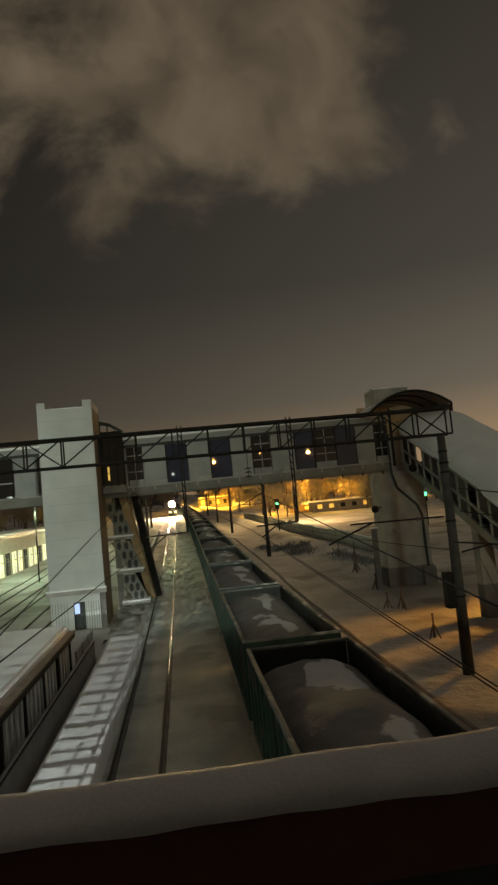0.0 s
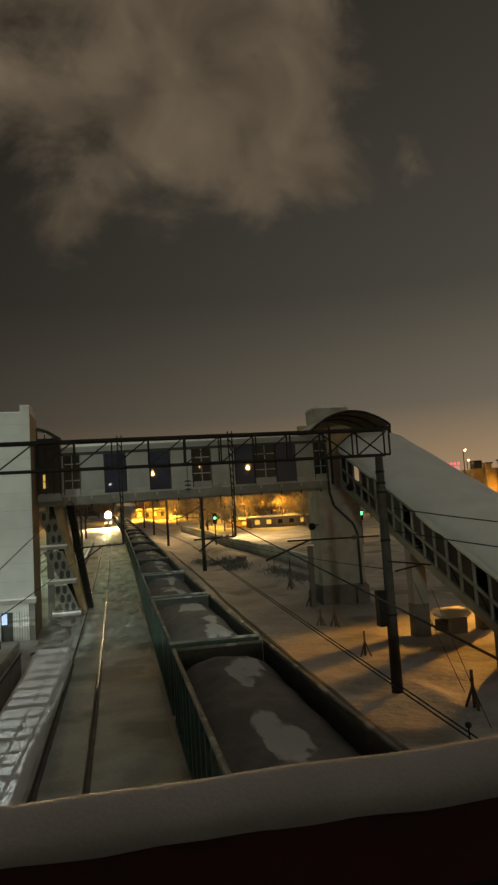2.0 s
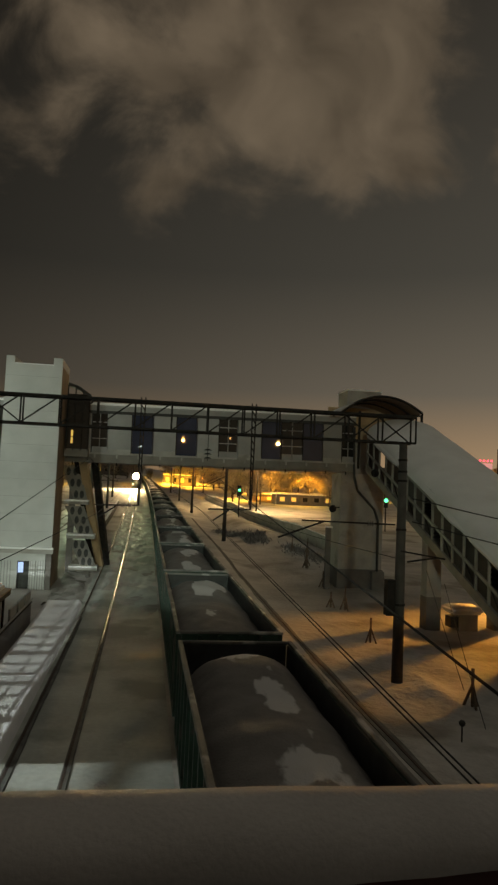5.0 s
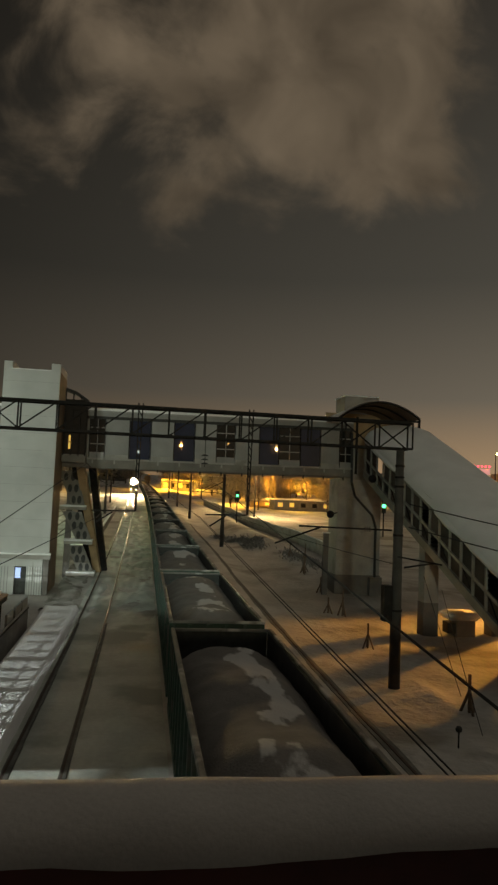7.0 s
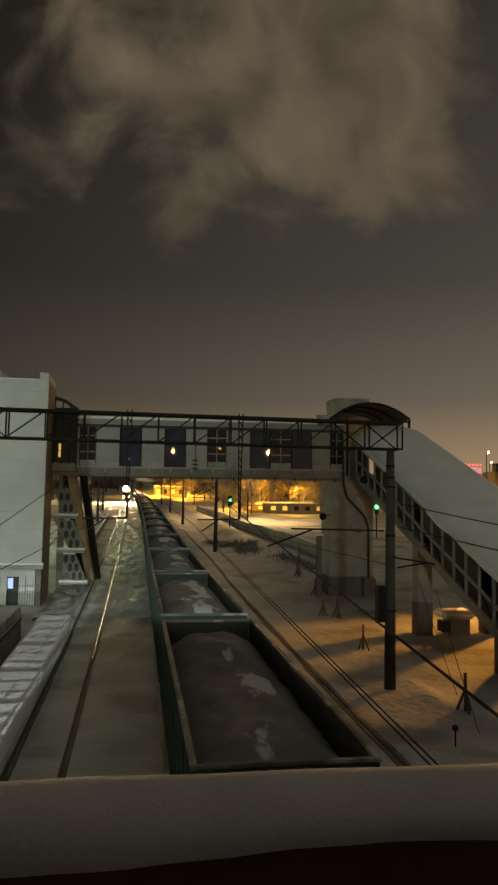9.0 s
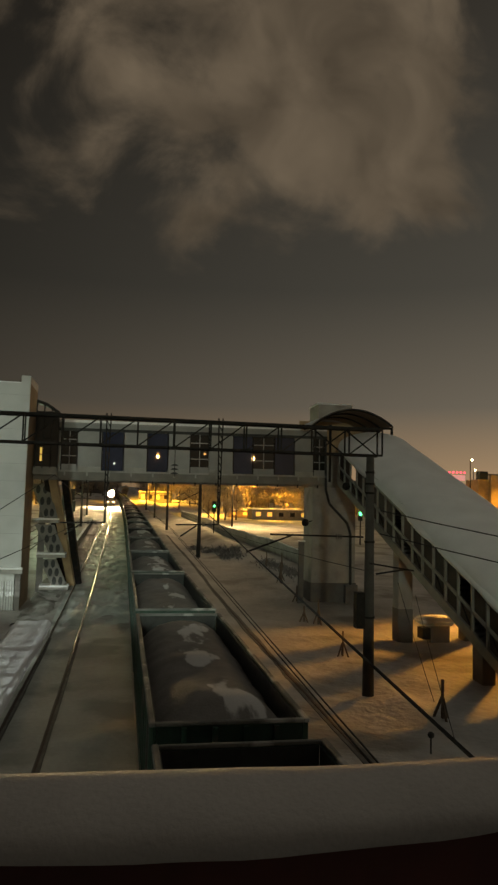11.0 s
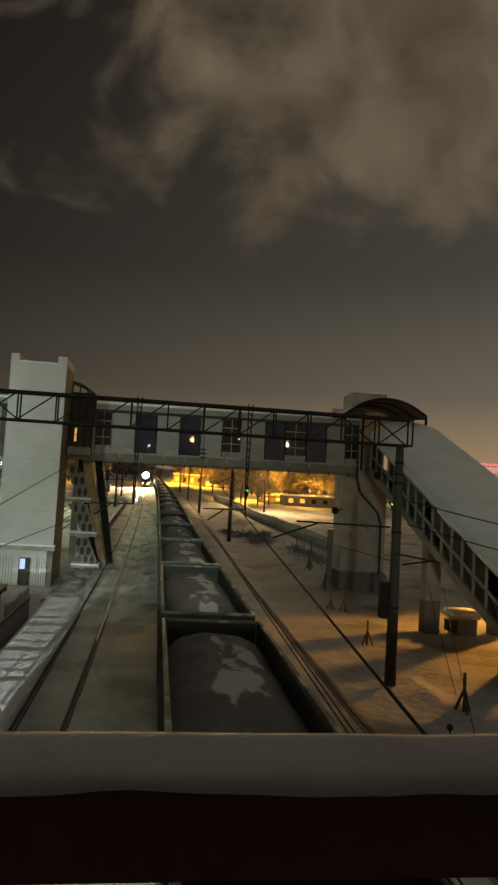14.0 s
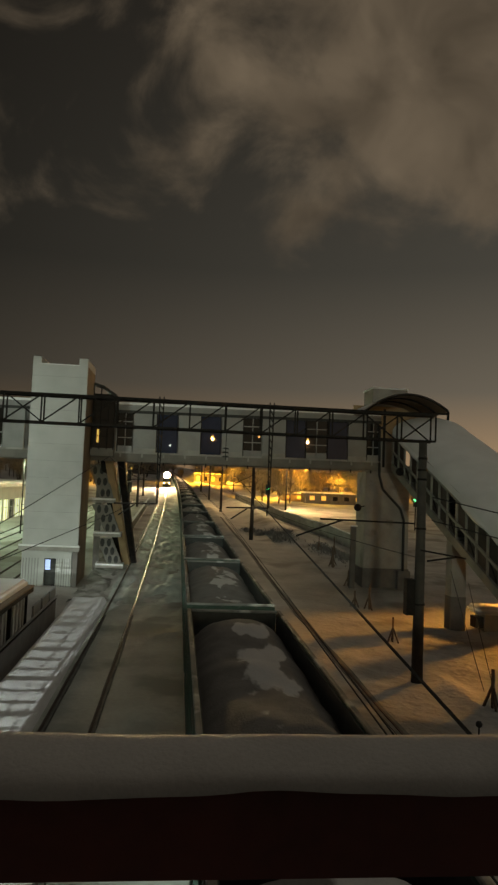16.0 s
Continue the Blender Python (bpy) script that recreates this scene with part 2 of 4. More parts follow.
def bar(bm, a, b, w=0.06, h=None, sides=4):
    """A straight bar from a to b, square or round."""
    a, b = Vector(a), Vector(b)
    d = (b - a).normalized()
    up = Vector((0, 0, 1)) if abs(d.z) < 0.9 else Vector((0, 1, 0))
    s = d.cross(up).normalized()
    u = s.cross(d).normalized()
    h = w if h is None else h
    rings = []
    for p in (a, b):
        ring = []
        for i in range(sides):
            ang = 2 * math.pi * (i + 0.5) / sides
            k = math.sqrt(2) if sides == 4 else 1.0
            ring.append(bm.verts.new(p + s * (math.cos(ang) * w / 2 * k) + u * (math.sin(ang) * h / 2 * k)))
        rings.append(ring)
    for i in range(sides):
        j = (i + 1) % sides
        bm.faces.new((rings[0][i], rings[0][j], rings[1][j], rings[1][i]))
    bm.faces.new(rings[0][::-1])
    bm.faces.new(rings[1])


def taper(bm, a, b, ra, rb, sides=10):
    a, b = Vector(a), Vector(b)
    d = (b - a).normalized()
    up = Vector((0, 0, 1)) if abs(d.z) < 0.9 else Vector((0, 1, 0))
    s = d.cross(up).normalized()
    u = s.cross(d).normalized()
    rings = [[bm.verts.new(p + s * (math.cos(2 * math.pi * i / sides) * r) + u * (math.sin(2 * math.pi * i / sides) * r))
              for i in range(sides)] for p, r in ((a, ra), (b, rb))]
    for i in range(sides):
        j = (i + 1) % sides
        bm.faces.new((rings[0][i], rings[0][j], rings[1][j], rings[1][i]))
    bm.faces.new(rings[0][::-1])
    bm.faces.new(rings[1])


def ball(bm, c, r, seg=10):
    bmesh.ops.create_uvsphere(bm, u_segments=seg, v_segments=max(4, seg // 2), radius=r, matrix=Matrix.Translation(c))


def finish(name, bm, mat, smooth=False):
    bmesh.ops.recalc_face_normals(bm, faces=bm.faces)
    me = bpy.data.meshes.new(name)
    bm.to_mesh(me)
    bm.free()
    me.materials.append(mat)
    if smooth:
        me.polygons.foreach_set("use_smooth", [True] * len(me.polygons))
    return me


def part(name, bm, mat, parent, label="", smooth=False):
    ob = new(name, finish(name, bm, mat, smooth))
    ob.parent = parent
    if label:
        tagged(ob, label)
    return ob


def thing(name, bm, mat, label, category, group="", kind="", smooth=False):
    return tagged(new(name, finish(name, bm, mat, smooth)), label, category, group, kind)


def root(name, at, label, category, group="", kind=""):
    ob = tagged(new(name), label, category, group, kind)
    ob.location = at
    return ob


def boxed(*b):
    bm = bmesh.new()
    box(bm, *b)
    return bm


def barred(*rows, w=0.06, sides=4):
    bm = bmesh.new()
    for a, b in rows:
        bar(bm, a, b, w, sides=sides)
    return bm


# ---- ground ----
def height(x, y):
    z = rise(y)
    near = 1.0 if y > -60 else 0.3
    n = noise.noise((x * 0.09, y * 0.06, 1.7)) * 0.35 + noise.noise((x * 0.35, y * 0.25, 5.1)) * 0.12
    right = min(1.0, max(0.0, (x - 9.0) / 4.0))
    left = min(1.0, max(0.0, (-5.0 - x) / 4.0))
    z += near * n * (right + 0.4 * left) - 0.28 * right
    # the long bank beyond the yard with its brushy foot
    ridge = min(1.0, max(0.0, (y - 62.0) / 25.0)) * math.exp(-((x - 19.5 + (y - 70) * 0.03) / 2.6) ** 2)
    z += 1.1 * ridge
    z += 0.30 * min(1.0, max(0.0, (y - 45.0) / 20.0)) * math.exp(-((x - 10.2) / 1.2) ** 2)
    far = max(0.0, y - 260.0)
    z += 0.02 * far * (1 if far < 600 else 600 / far)
    z -= 0.06 * (1 - right) * (1 - left)
    # trodden lumps and the shovelled heap round the gantry pole
    if right > 0.0 and 8.0 < y < 60.0:
        lumps = noise.noise((x * 0.9, y * 0.8, 7.7)) * 0.10 + noise.noise((x * 2.1, y * 1.7, 2.2)) * 0.07
        tread = max(0.0, noise.noise((x * 0.22, y * 0.2, 8.8)) + 0.25)
        z += right * (0.25 + tread) * lumps
        z += 0.16 * math.exp(-((x - 13.4) / 1.5) ** 2 - ((y - 27.6) / 1.3) ** 2)
        z += 0.22 * math.exp(-((x - 14.9) / 0.45) ** 2 - ((y - 28.6) / 2.0) ** 2)
    return z


def build_ground():
    def spread(lo, hi, step, reach):
        v = list(np.arange(lo, hi + 1e-6, step))
        d = step
        while v[-1] < reach:
            d *= 1.35
            v.append(v[-1] + d)
        d = step
        while v[0] > -reach:
            d *= 1.35
            v.insert(0, v[0] - d)
        return v
    xs = spread(-12, 30, 0.33, 2500)
    ys = spread(-6, 96, 0.42, 2500)
    verts = [(x, y, height(x, y)) for y in ys for x in xs]
    n = len(xs)
    faces = [(j * n + i, j * n + i + 1, (j + 1) * n + i + 1, (j + 1) * n + i) for j in range(len(ys) - 1) for i in range(n - 1)]
    me = bpy.data.meshes.new("ground")
    me.from_pydata(verts, [], faces)
    me.materials.append(GROUND_SNOW)
    me.polygons.foreach_set("use_smooth", [True] * len(me.polygons))
    tagged(new("ground", me), "trampled and drifted snow over the railway yard", "snow ground", kind="structure")


build_ground()


def strip(x0, x1, y0, y1, z, bumpy, steps, mat, name, label, edge=0.0, cols=10, keep=()):
    """A snow sheet that follows the line."""
    bm = bmesh.new()
    grid = []
    for j in range(steps + 1):
        y = y0 + (y1 - y0) * j / steps
        row = []
        for i in range(cols + 1):
            u = i / cols
            x = x0 + (x1 - x0) * u + bend(y)
            h = noise.noise((x * 0.8, y * 0.35, 9.0)) * bumpy + noise.noise((x * 2.4, y * 1.3, 3.0)) * bumpy * 0.45
            h *= 1.0 + 2.6 * min(1.0, max(0.0, (y - 40.0) / 8.0))
            gap = min((abs(x - bend(y) - r) for r in keep), default=9.0)
            h *= min(1.0, max(0.0, (gap - 0.10) / 0.35))
            drop = edge * (1.0 if i in (0, cols) else 0.0)
            row.append(bm.verts.new((x, y, rise(y) + z + h - drop)))
        grid.append(row)
    for j in range(steps):
        for i in range(cols):
            bm.faces.new((grid[j][i], grid[j][i + 1], grid[j + 1][i + 1], grid[j + 1][i]))
    return thing(name, bm, mat, label, "snow", kind="structure", smooth=True)


strip(-1.0, 3.75, -30, 260, -0.02, 0.06, 580, TRACK_SNOW, "track_bed", "packed grey snow filling the empty track", cols=38, keep=(-0.63, 0.89))


def build_rails(name, centre, y0, y1):
    track = root(name, (0, 0, 0), "snow-filled railway track with two polished rails", "railway track", kind="structure")
    for side in (-0.76, 0.76):
        bm, top = bmesh.new(), bmesh.new()
        ys = np.arange(y0, y1 + 1, 4.0)
        # the crowned running surface, worn bright; left off the near stretch to keep it dark
        prev = None
        for y in ys[ys >= 34]:
            ring = [top.verts.new((centre + side + bend(y) + 0.0375 * k / 4, y, rise(y) + 0.112 - 0.0048 * (k / 4) ** 2)) for k in range(-4, 5)]
            if prev:
                for k in range(8):
                    top.faces.new((prev[k], prev[k + 1], ring[k + 1], ring[k]))
            prev = ring
        for a, b in zip(ys[:-1], ys[1:]):
            pa = (centre + side + bend(a), a, rise(a) + 0.03)
            pb = (centre + side + bend(b), b, rise(b) + 0.03)
            bar(bm, pa, pb, 0.07, 0.14)
        # flat dark bars resting on the snow in place of a cut groove
        groove = bmesh.new()
        for a, b in zip(ys[:-1], ys[1:]):
            if b < 46:
                wide = 0.10 + 0.06 * noise.noise((a * 0.2, side, 0.0))
                bar(groove, (centre + side + 0.03, a, 0.03), (centre + side + 0.03, b, 0.03), 0.12 + wide, 0.11)
        rail = part("rail", bm, RUST, track)
        part("flangeway", groove, GROOVE_DARK, rail, "dark strip laid on the snow as the rail groove")
        part("rail_head", top, RAILTOP, rail, "polished steel running surface", smooth=True)


build_rails("railway_track", 0.13, -30, 258)
build_rails("railway_track", 5.26, -180, 258)


def build_buried_track():
    """The third track: its far rail shows as a dark furrow strip laid on the snow."""
    t = root("buried_track", (0, 0, 0), "railway track buried in snow with a dark rail furrow", "railway track", kind="structure")
    for x0 in (10.90,):
        for mat, name, wide, lift in ((GROOVE_DARK, "furrow", 0.20, 0.025), (RUST, "rail", 0.045, 0.05)):
            bm = bmesh.new()
            prev = None
            for y in np.arange(6.0, 120.0, 1.0):
                w = wide * (1.0 + 0.45 * noise.noise((x0, y * 0.3, wide)))
                x = x0 + bend(y) + 0.05 * noise.noise((x0, y * 0.17, 3.0)) * (wide > 0.1)
                ring = [bm.verts.new((x + d, y, height(x + d, y) + z)) for d, z in ((-w, -0.12), (-w, lift), (w, lift), (w, -0.12))]
                if prev:
                    for k in range(3):
                        bm.faces.new((prev[k], prev[k + 1], ring[k + 1], ring[k]))
                prev = ring
            part(name, bm, mat, t)


build_buried_track()


# ---- the footbridge that the camera stands on ----
def build_near_bridge():
    deck = root("near_footbridge", (0, 0, 0), "steel footbridge deck over the tracks, seen from its walkway", "footbridge", kind="structure")
    # underside height chosen for where the deck's shadow begins on the tracks
    part("deck", boxed(-2.0, 24, -2.4, 0.95, 4.77, 6.15), PLINTH, deck)
    part("deck_snow", boxed(-2.0, 24, -2.38, 0.6, 6.154, 6.19), SNOW, deck)
    for x in (-4.6, 12.5):
        part("pier", boxed(x - 0.5, x + 0.5, -1.4, -0.2, -0.6, 4.77), CONCRETE, deck)
    rail = root("railing", (0, 0, 0), "dark red painted railing under a thick cap of snow", "railing")
    part("handrail", boxed(-2.0, 24, 0.712, 0.79, 7.503, 7.570), REDWOOD, rail)
    part("lower_rail", boxed(-2.0, 24, 0.72, 0.78, 7.36, 7.39), REDWOOD, rail)
    # a sheeted parapet above the tracks, open bars above the platform
    part("parapet_sheet", boxed(-0.9, 24, 0.73, 0.77, 6.19, 7.355), DARK, rail)
    # unseen tall sheet at the back, added to shade the railing and tracks
    part("back_shade_sheet", boxed(-2.0, 24, -2.36, -2.32, 6.19, 8.24), DARK, rail)
    part("filler_panel", boxed(-2.0, 2.78, 0.735, 0.765, 7.391, 7.502), DARK, rail)
    post = None
    for i in range(12):
        x = -1.8 + 2.2 * i
        if post is None:
            post = part("post", boxed(-0.04, 0.04, 0.725, 0.785, 6.19, 7.503), REDWOOD, rail)
            post.location.x = x
        else:
            o = new("post", post.data)
            o.parent, o.location.x = rail, x
    # unseen open bars at the bridge end, added to throw bar shadows on the platform
    frame_end = root("side_frame", (0, 0, 0), "unseen steel bars at the near footbridge end, shadowing the platform", "railing")
    for x in (-2.22, -2.52, -3.05, -3.7, -4.6):
        part("post", boxed(x - 0.025, x + 0.025, -2.40, -2.32, -0.2 if x < -4 else 4.3, 8.3), STEEL, frame_end)
    for i in range(30):
        z = 4.4 + 0.13 * i
        part("side_rail", boxed(-4.65, -2.0, -2.31, -2.28, z, z + (0.05 if i % 3 == 0 else 0.025)), STEEL, frame_end)
    # the cap of snow: rounded section with a soft uneven crest
    bm = bmesh.new()
    prev = None
    xs = np.arange(-4.0, 12.0, 0.02)
    for x in xs:
        n = noise.noise((x * 1.7, 0.3, 4.0)) * 0.005 + noise.noise((x * 9.0, 1.3, 2.0)) * 0.0025
        m = noise.noise((x * 5.1, 6.3, 2.0)) * 0.006
        lip = 0.007 * noise.noise((x * 4.3, 2.2, 8.0)) + 0.003 * noise.noise((x * 17.0, 0.2, 5.0))
        prof = ((0.712 + m, 7.571), (0.704 + m, 7.571 + lip), (0.700 + m, 7.573 + lip), (0.696 + m, 7.582 + 0.5 * lip), (0.702 + m, 7.592 + n), (0.718, 7.600 + n), (0.740, 7.603 + n),
                (0.755, 7.600 + n), (0.772, 7.589 + n), (0.785, 7.580), (0.787, 7.571))
        ring = [bm.verts.new((x, y, z)) for y, z in prof]
        if prev:
            for a in range(len(ring) - 1):
                bm.faces.new((prev[a], prev[a + 1], ring[a + 1], ring[a]))
        prev = ring
    thing("snow_cap", bm, RAIL_SNOW, "thick rounded cap of snow lying along the railing", "snow", smooth=True)


build_near_bridge()

# ---- freight train ----
PITCH = 13.92
WAGON_GROUP = "coal wagons of the freight train"


def mound(seed):
    """Heaped load: one long hump with slumped ends and a few dips."""
    rnd = random.Random(seed)
    bm = bmesh.new()
    nx, ny = 22, 66
    humps = [(rnd.uniform(1.5, 11.0), rnd.uniform(1.0, 2.4), rnd.uniform(-0.18, 0.22)) for _ in range(5)]
    grid = []
    for j in range(ny + 1):
        y = 0.12 + (12.5 - 0.12) * j / ny
        row = []
        for i in range(nx + 1):
            x = -1.42 + 2.84 * i / nx
            u = 1 - abs(x / 1.42) ** 3.0
            ends = min(1.0, y / 1.5, (12.62 - y) / 1.5)
            ends = max(0.0, math.sin(ends * math.pi / 2))
            h = 2.05 + 0.78 * ends + 0.50 * u * (0.30 + 0.70 * ends) + sum(a * math.exp(-((y - c) / w) ** 2) for c, w, a in humps) * u
            h += noise.noise((x * 1.3 + seed, y * 0.9, seed)) * 0.10 + noise.noise((x * 4.0, y * 4.0, seed)) * 0.035
            row.append(bm.verts.new((x, y, h)))
        grid.append(row)
    for j in range(ny):
        for i in range(nx):
            bm.faces.new((grid[j][i], grid[j][i + 1], grid[j + 1][i + 1], grid[j + 1][i]))
    return bm


def build_wagon(seed):
    w = root("coal_wagon", (0, 0, 0), "green steel open wagon heaped with coal and patches of snow", "railway wagon", WAGON_GROUP)
    wid, top, low = 1.56, 3.42, 1.25
    for s in (-1, 1):
        x0, x1 = sorted((s * (wid - 0.09), s * (wid - 0.13)))
        wall = part("side_wall", boxed(x0, x1, 0.0, 12.72, low, top), GREEN, w)
        # thin near-black sheet over the green wall's inner face
        xa, xb = sorted((s * (wid - 0.13), s * (wid - 0.145)))
        part("lining", boxed(xa, xb, 0.06, 12.66, low, top - 0.01), DARK, wall, "near-black inner face")
        for i in range(13):
            y = 0.14 + i * 1.036
            xa, xb = sorted((s * (wid - 0.09), s * wid))
            part("rib", boxed(xa, xb, y - 0.07, y + 0.07, low, top - 0.02), GREEN, wall)
        xa, xb = sorted((s * (wid - 0.11), s * (wid + 0.01)))
        bm = boxed(xa, xb, -0.03, 12.75, top, top + 0.09)
        bmesh.ops.bevel(bm, geom=bm.edges[:], offset=0.02, segments=1, affect="EDGES")
        part("top_rim", bm, RIM, wall, "frosted steel top edge")
        xa, xb = sorted((s * (wid - 0.09), s * (wid + 0.005)))
        part("bottom_sill", boxed(xa, xb, 0.0, 12.72, low - 0.16, low), GREEN, wall)
    for y0, y1 in ((0.0, 0.05), (12.67, 12.72)):
        wall = part("end_wall", boxed(-wid + 0.15, wid - 0.15, y0, y1, low, top), GREEN, w)
        yi = y1 if y0 == 0.0 else y0 - 0.02
        part("lining", boxed(-wid + 0.16, wid - 0.16, yi, yi + 0.02, low, top - 0.01), DARK, wall, "near-black inner face")
        bm = boxed(-wid + 0.1, wid - 0.1, y0 - 0.01, y1 + 0.01, top, top + 0.088)
        bmesh.ops.bevel(bm, geom=bm.edges[:], offset=0.02, segments=1, affect="EDGES")
        part("top_rim", bm, RIM, wall, "frosted steel top edge")
        for x in (-0.9, -0.3, 0.3, 0.9):
            part("rib", boxed(x - 0.05, x + 0.05, *((-0.07, -0.002) if y0 == 0.0 else (12.722, 12.79)), low, top - 0.02), GREEN, wall)
        part("cross_rib", boxed(-wid + 0.14, wid - 0.14, *((-0.08, -0.004) if y0 == 0.0 else (12.724, 12.80)), 2.2, 2.32), GREEN, wall)
    part("underframe", boxed(-1.2, 1.2, -0.1, 12.82, 0.85, 1.2), DARK, w)
    part("brake_gear", boxed(-0.5, 0.5, 3.45, 9.27, 0.30, 0.846), DARK, w)
    for y in (0.15, 12.1):
        part("end_gear", boxed(-0.5, 0.5, y, y + 0.45, 0.30, 0.846), DARK, w)
    for y in (-0.36, 13.08):
        part("coupler", boxed(-0.14, 0.14, y - 0.25, y + 0.25, 0.92, 1.16), STEEL, w)
    for y in (2.05, 10.67):
        bogie = part("bogie", boxed(-1.05, 1.05, y - 1.3, y + 1.3, 0.42, 0.80), DARK, w)
        for yy in (y - 0.92, y + 0.92):
            for s in (-0.76, 0.76):
                bm = bmesh.new()
                taper(bm, (s - 0.07, yy, 0.575), (s + 0.07, yy, 0.575), 0.47, 0.47, 18)
                part("wheel", bm, STEEL, bogie)
    part("coal_load", mound(seed), COAL, w, "heaped dark coal under streaks of snow", smooth=True)
    return w


def run(t):
    """How far the train has gone: y of the rear wall of one wagon."""
    rows = ((0.0, 21.9), (3.5, 50.2), (7.0, 78.6), (11.0, 111.3), (14.5, 138.5), (16.0, 150.0))
    for (a, p), (b, q) in zip(rows[:-1], rows[1:]):
        if t <= b:
            break
    return p + (q - p) * (t - a) / (b - a)


def wagon_pose(y):
    """Pose on the line with the rear wall at y."""
    y2 = y + 12.7
    x, z, x2, z2 = 5.26 + bend(y), rise(y) + 0.08, 5.26 + bend(y2), rise(y2) + 0.08
    return pose(x, y, z, math.degrees(math.atan2(z2 - z, 12.7)), 0, -math.degrees(math.atan2(x2 - x, 12.7)))


WAGONS = []
kinds = [build_wagon(s) for s in (3, 11, 5, 8, 14)]
for k in range(-12, 21):
    if k + 12 < len(kinds):
        ob = kinds[k + 12]
    else:
        ob = copy_thing(kinds[(k * 3 + k // 5) % len(kinds)], Matrix())
    WAGONS.append((ob, k * PITCH))


# ---- the locomotive that waits far up the line ----
def build_locomotive():
    y = 250.0
    loco = root("locomotive", (bend(y) + 0.9, y, rise(y) + 0.08), "dark locomotive with its headlight shining", "locomotive")
    bm = bmesh.new()
    box(bm, -1.5, 1.5, 0, 16, 1.2, 4.2)
    bmesh.ops.bevel(bm, geom=bm.edges[:], offset=0.25, segments=3, affect="EDGES")
    body = part("body", bm, DARK, loco)
    part("windscreen", boxed(-1.2, 1.2, -0.03, 0.02, 2.7, 3.5), SMOKE, body)
    part("underframe", boxed(-1.4, 1.4, 0.2, 15.8, 0.3, 1.15), DARK, loco)
    bm = bmesh.new()
    taper(bm, (0, -0.02, 4.55), (0, 0.5, 4.55), 1.0, 0.8, 28)
    part("headlight_housing", bm, STEEL, loco)
    # lens disc drawn oversized to include the glare round the lamp
    bm = bmesh.new()
    taper(bm, (0, -0.12, 4.55), (0, -0.03, 4.55), 0.95, 0.95, 28)
    part("headlight", bm, LIT_HEAD, loco, "brilliant warm headlight")
    for x in (-0.95, 0.95):
        bm = bmesh.new()
        taper(bm, (x, -0.12, 1.7), (x, -0.03, 1.7), 0.22, 0.22, 14)
        part("marker_lamp", bm, LIT_ORANGE, loco)


build_locomotive()


# ---- overhead line ----
def build_gantry():
    g = root("overhead_line_gantry", (0, 0, 0), "lattice steel portal beam on concrete poles carrying hangers", "overhead line gantry")
    y0, y1, zt, zb = 28.7, 29.3, 11.12, 9.98
    x0, x1 = -22.0, 14.05
    for y in (y0, y1):
        part("chord", barred(((x0, y, zt), (x1, y, zt)), w=0.11), STEEL, g)
        part("chord", barred(((x0, y, zb), (x1, y, zb)), w=0.09), STEEL, g)
    n = 24
    step = (x1 - x0) / n
    for i in range(n + 1):
        x = x0 + i * step
        part("upright", barred(((x, y0, zb), (x, y0, zt)), ((x, y1, zb), (x, y1, zt)), ((x, y0, zt), (x, y1, zt)), w=0.06), STEEL, g)
        if i < n:
            za, zc = (zb, zt)
            part("diagonal", barred(((x, y0, za), (x + step, y0, zc)), w=0.055), STEEL, g)
            if i < 13 or i > 21:
                part("diagonal", barred(((x, y1, zc), (x + step, y1, za)), w=0.055), STEEL, g)
    for x, base in ((13.62, -0.6), (-21.0, -0.6)):
        bm = bmesh.new()
        taper(bm, (x, 29.0, base), (x, 29.0, zb - 0.05), 0.25, 0.17, 14)
        pole = part("concrete_pole", bm, POLE, g, smooth=True)
        for z in (9.2, 8.7, 8.3, 6.2, 3.0):
            bm = bmesh.new()
            r = 0.25 - 0.08 * (z + 0.6) / 10.5 + 0.03
            taper(bm, (x, 29, z), (x, 29, z + 0.09), r, r, 14)
            part("band", bm, STEEL, pole)
        part("bracket", barred(((x - 0.1, 28.7, 5.35), (x + 1.9, 28.7, 5.05)), ((x + 0.2, 28.7, 4.9), (x + 1.5, 28.7, 5.1)), w=0.07), STEEL, pole)
        part("equipment_box", boxed(x - 0.62, x - 0.26, 28.75, 29.2, 2.6, 4.1), STEEL, pole)
    # hangers that drop below the beam and carry the contact wires
    for x, side in ((2.35, -1), (6.98, -1)):
        bm = barred(((x - 0.09, 28.95, 11.3), (x - 0.02, 28.95, 6.85)), ((x + 0.09, 28.95, 11.3), (x + 0.02, 28.95, 6.85)), w=0.05)
        z = 11.0
        while z > 7.4:
            bar(bm, (x - 0.08, 28.95, z), (x + 0.08, 28.95, z - 0.25), 0.04)
            z -= 0.3
        hanger = part("hanger", bm, STEEL, g)
        part("cantilever", barred(((x, 28.95, 6.86), (x + side * 1.75, 28.95, 6.82)), ((x + side * 0.9, 28.95, 6.80), (x + side * 1.55, 28.95, 6.35)), w=0.06), STEEL, hanger)
        for d in (0.28, 0.55):
            bm = bmesh.new()
            for k in range(3):
                taper(bm, (x + side * (d + k * 0.05), 28.95, 6.86), (x + side * (d + k * 0.05 + 0.03), 28.95, 6.86), 0.11, 0.07, 10)
            part("insulator", bm, PLINTH, hanger)
    # a pair of disc insulators under the beam
    bm = bmesh.new()
    for z in (9.25, 9.08, 8.91):
        taper(bm, (5.1, 29, z), (5.1, 29, z + 0.06), 0.17, 0.08, 12)
    bar(bm, (5.1, 29, 8.8), (5.1, 29, 9.98), 0.03)
    part("insulator", bm, DARK, g)
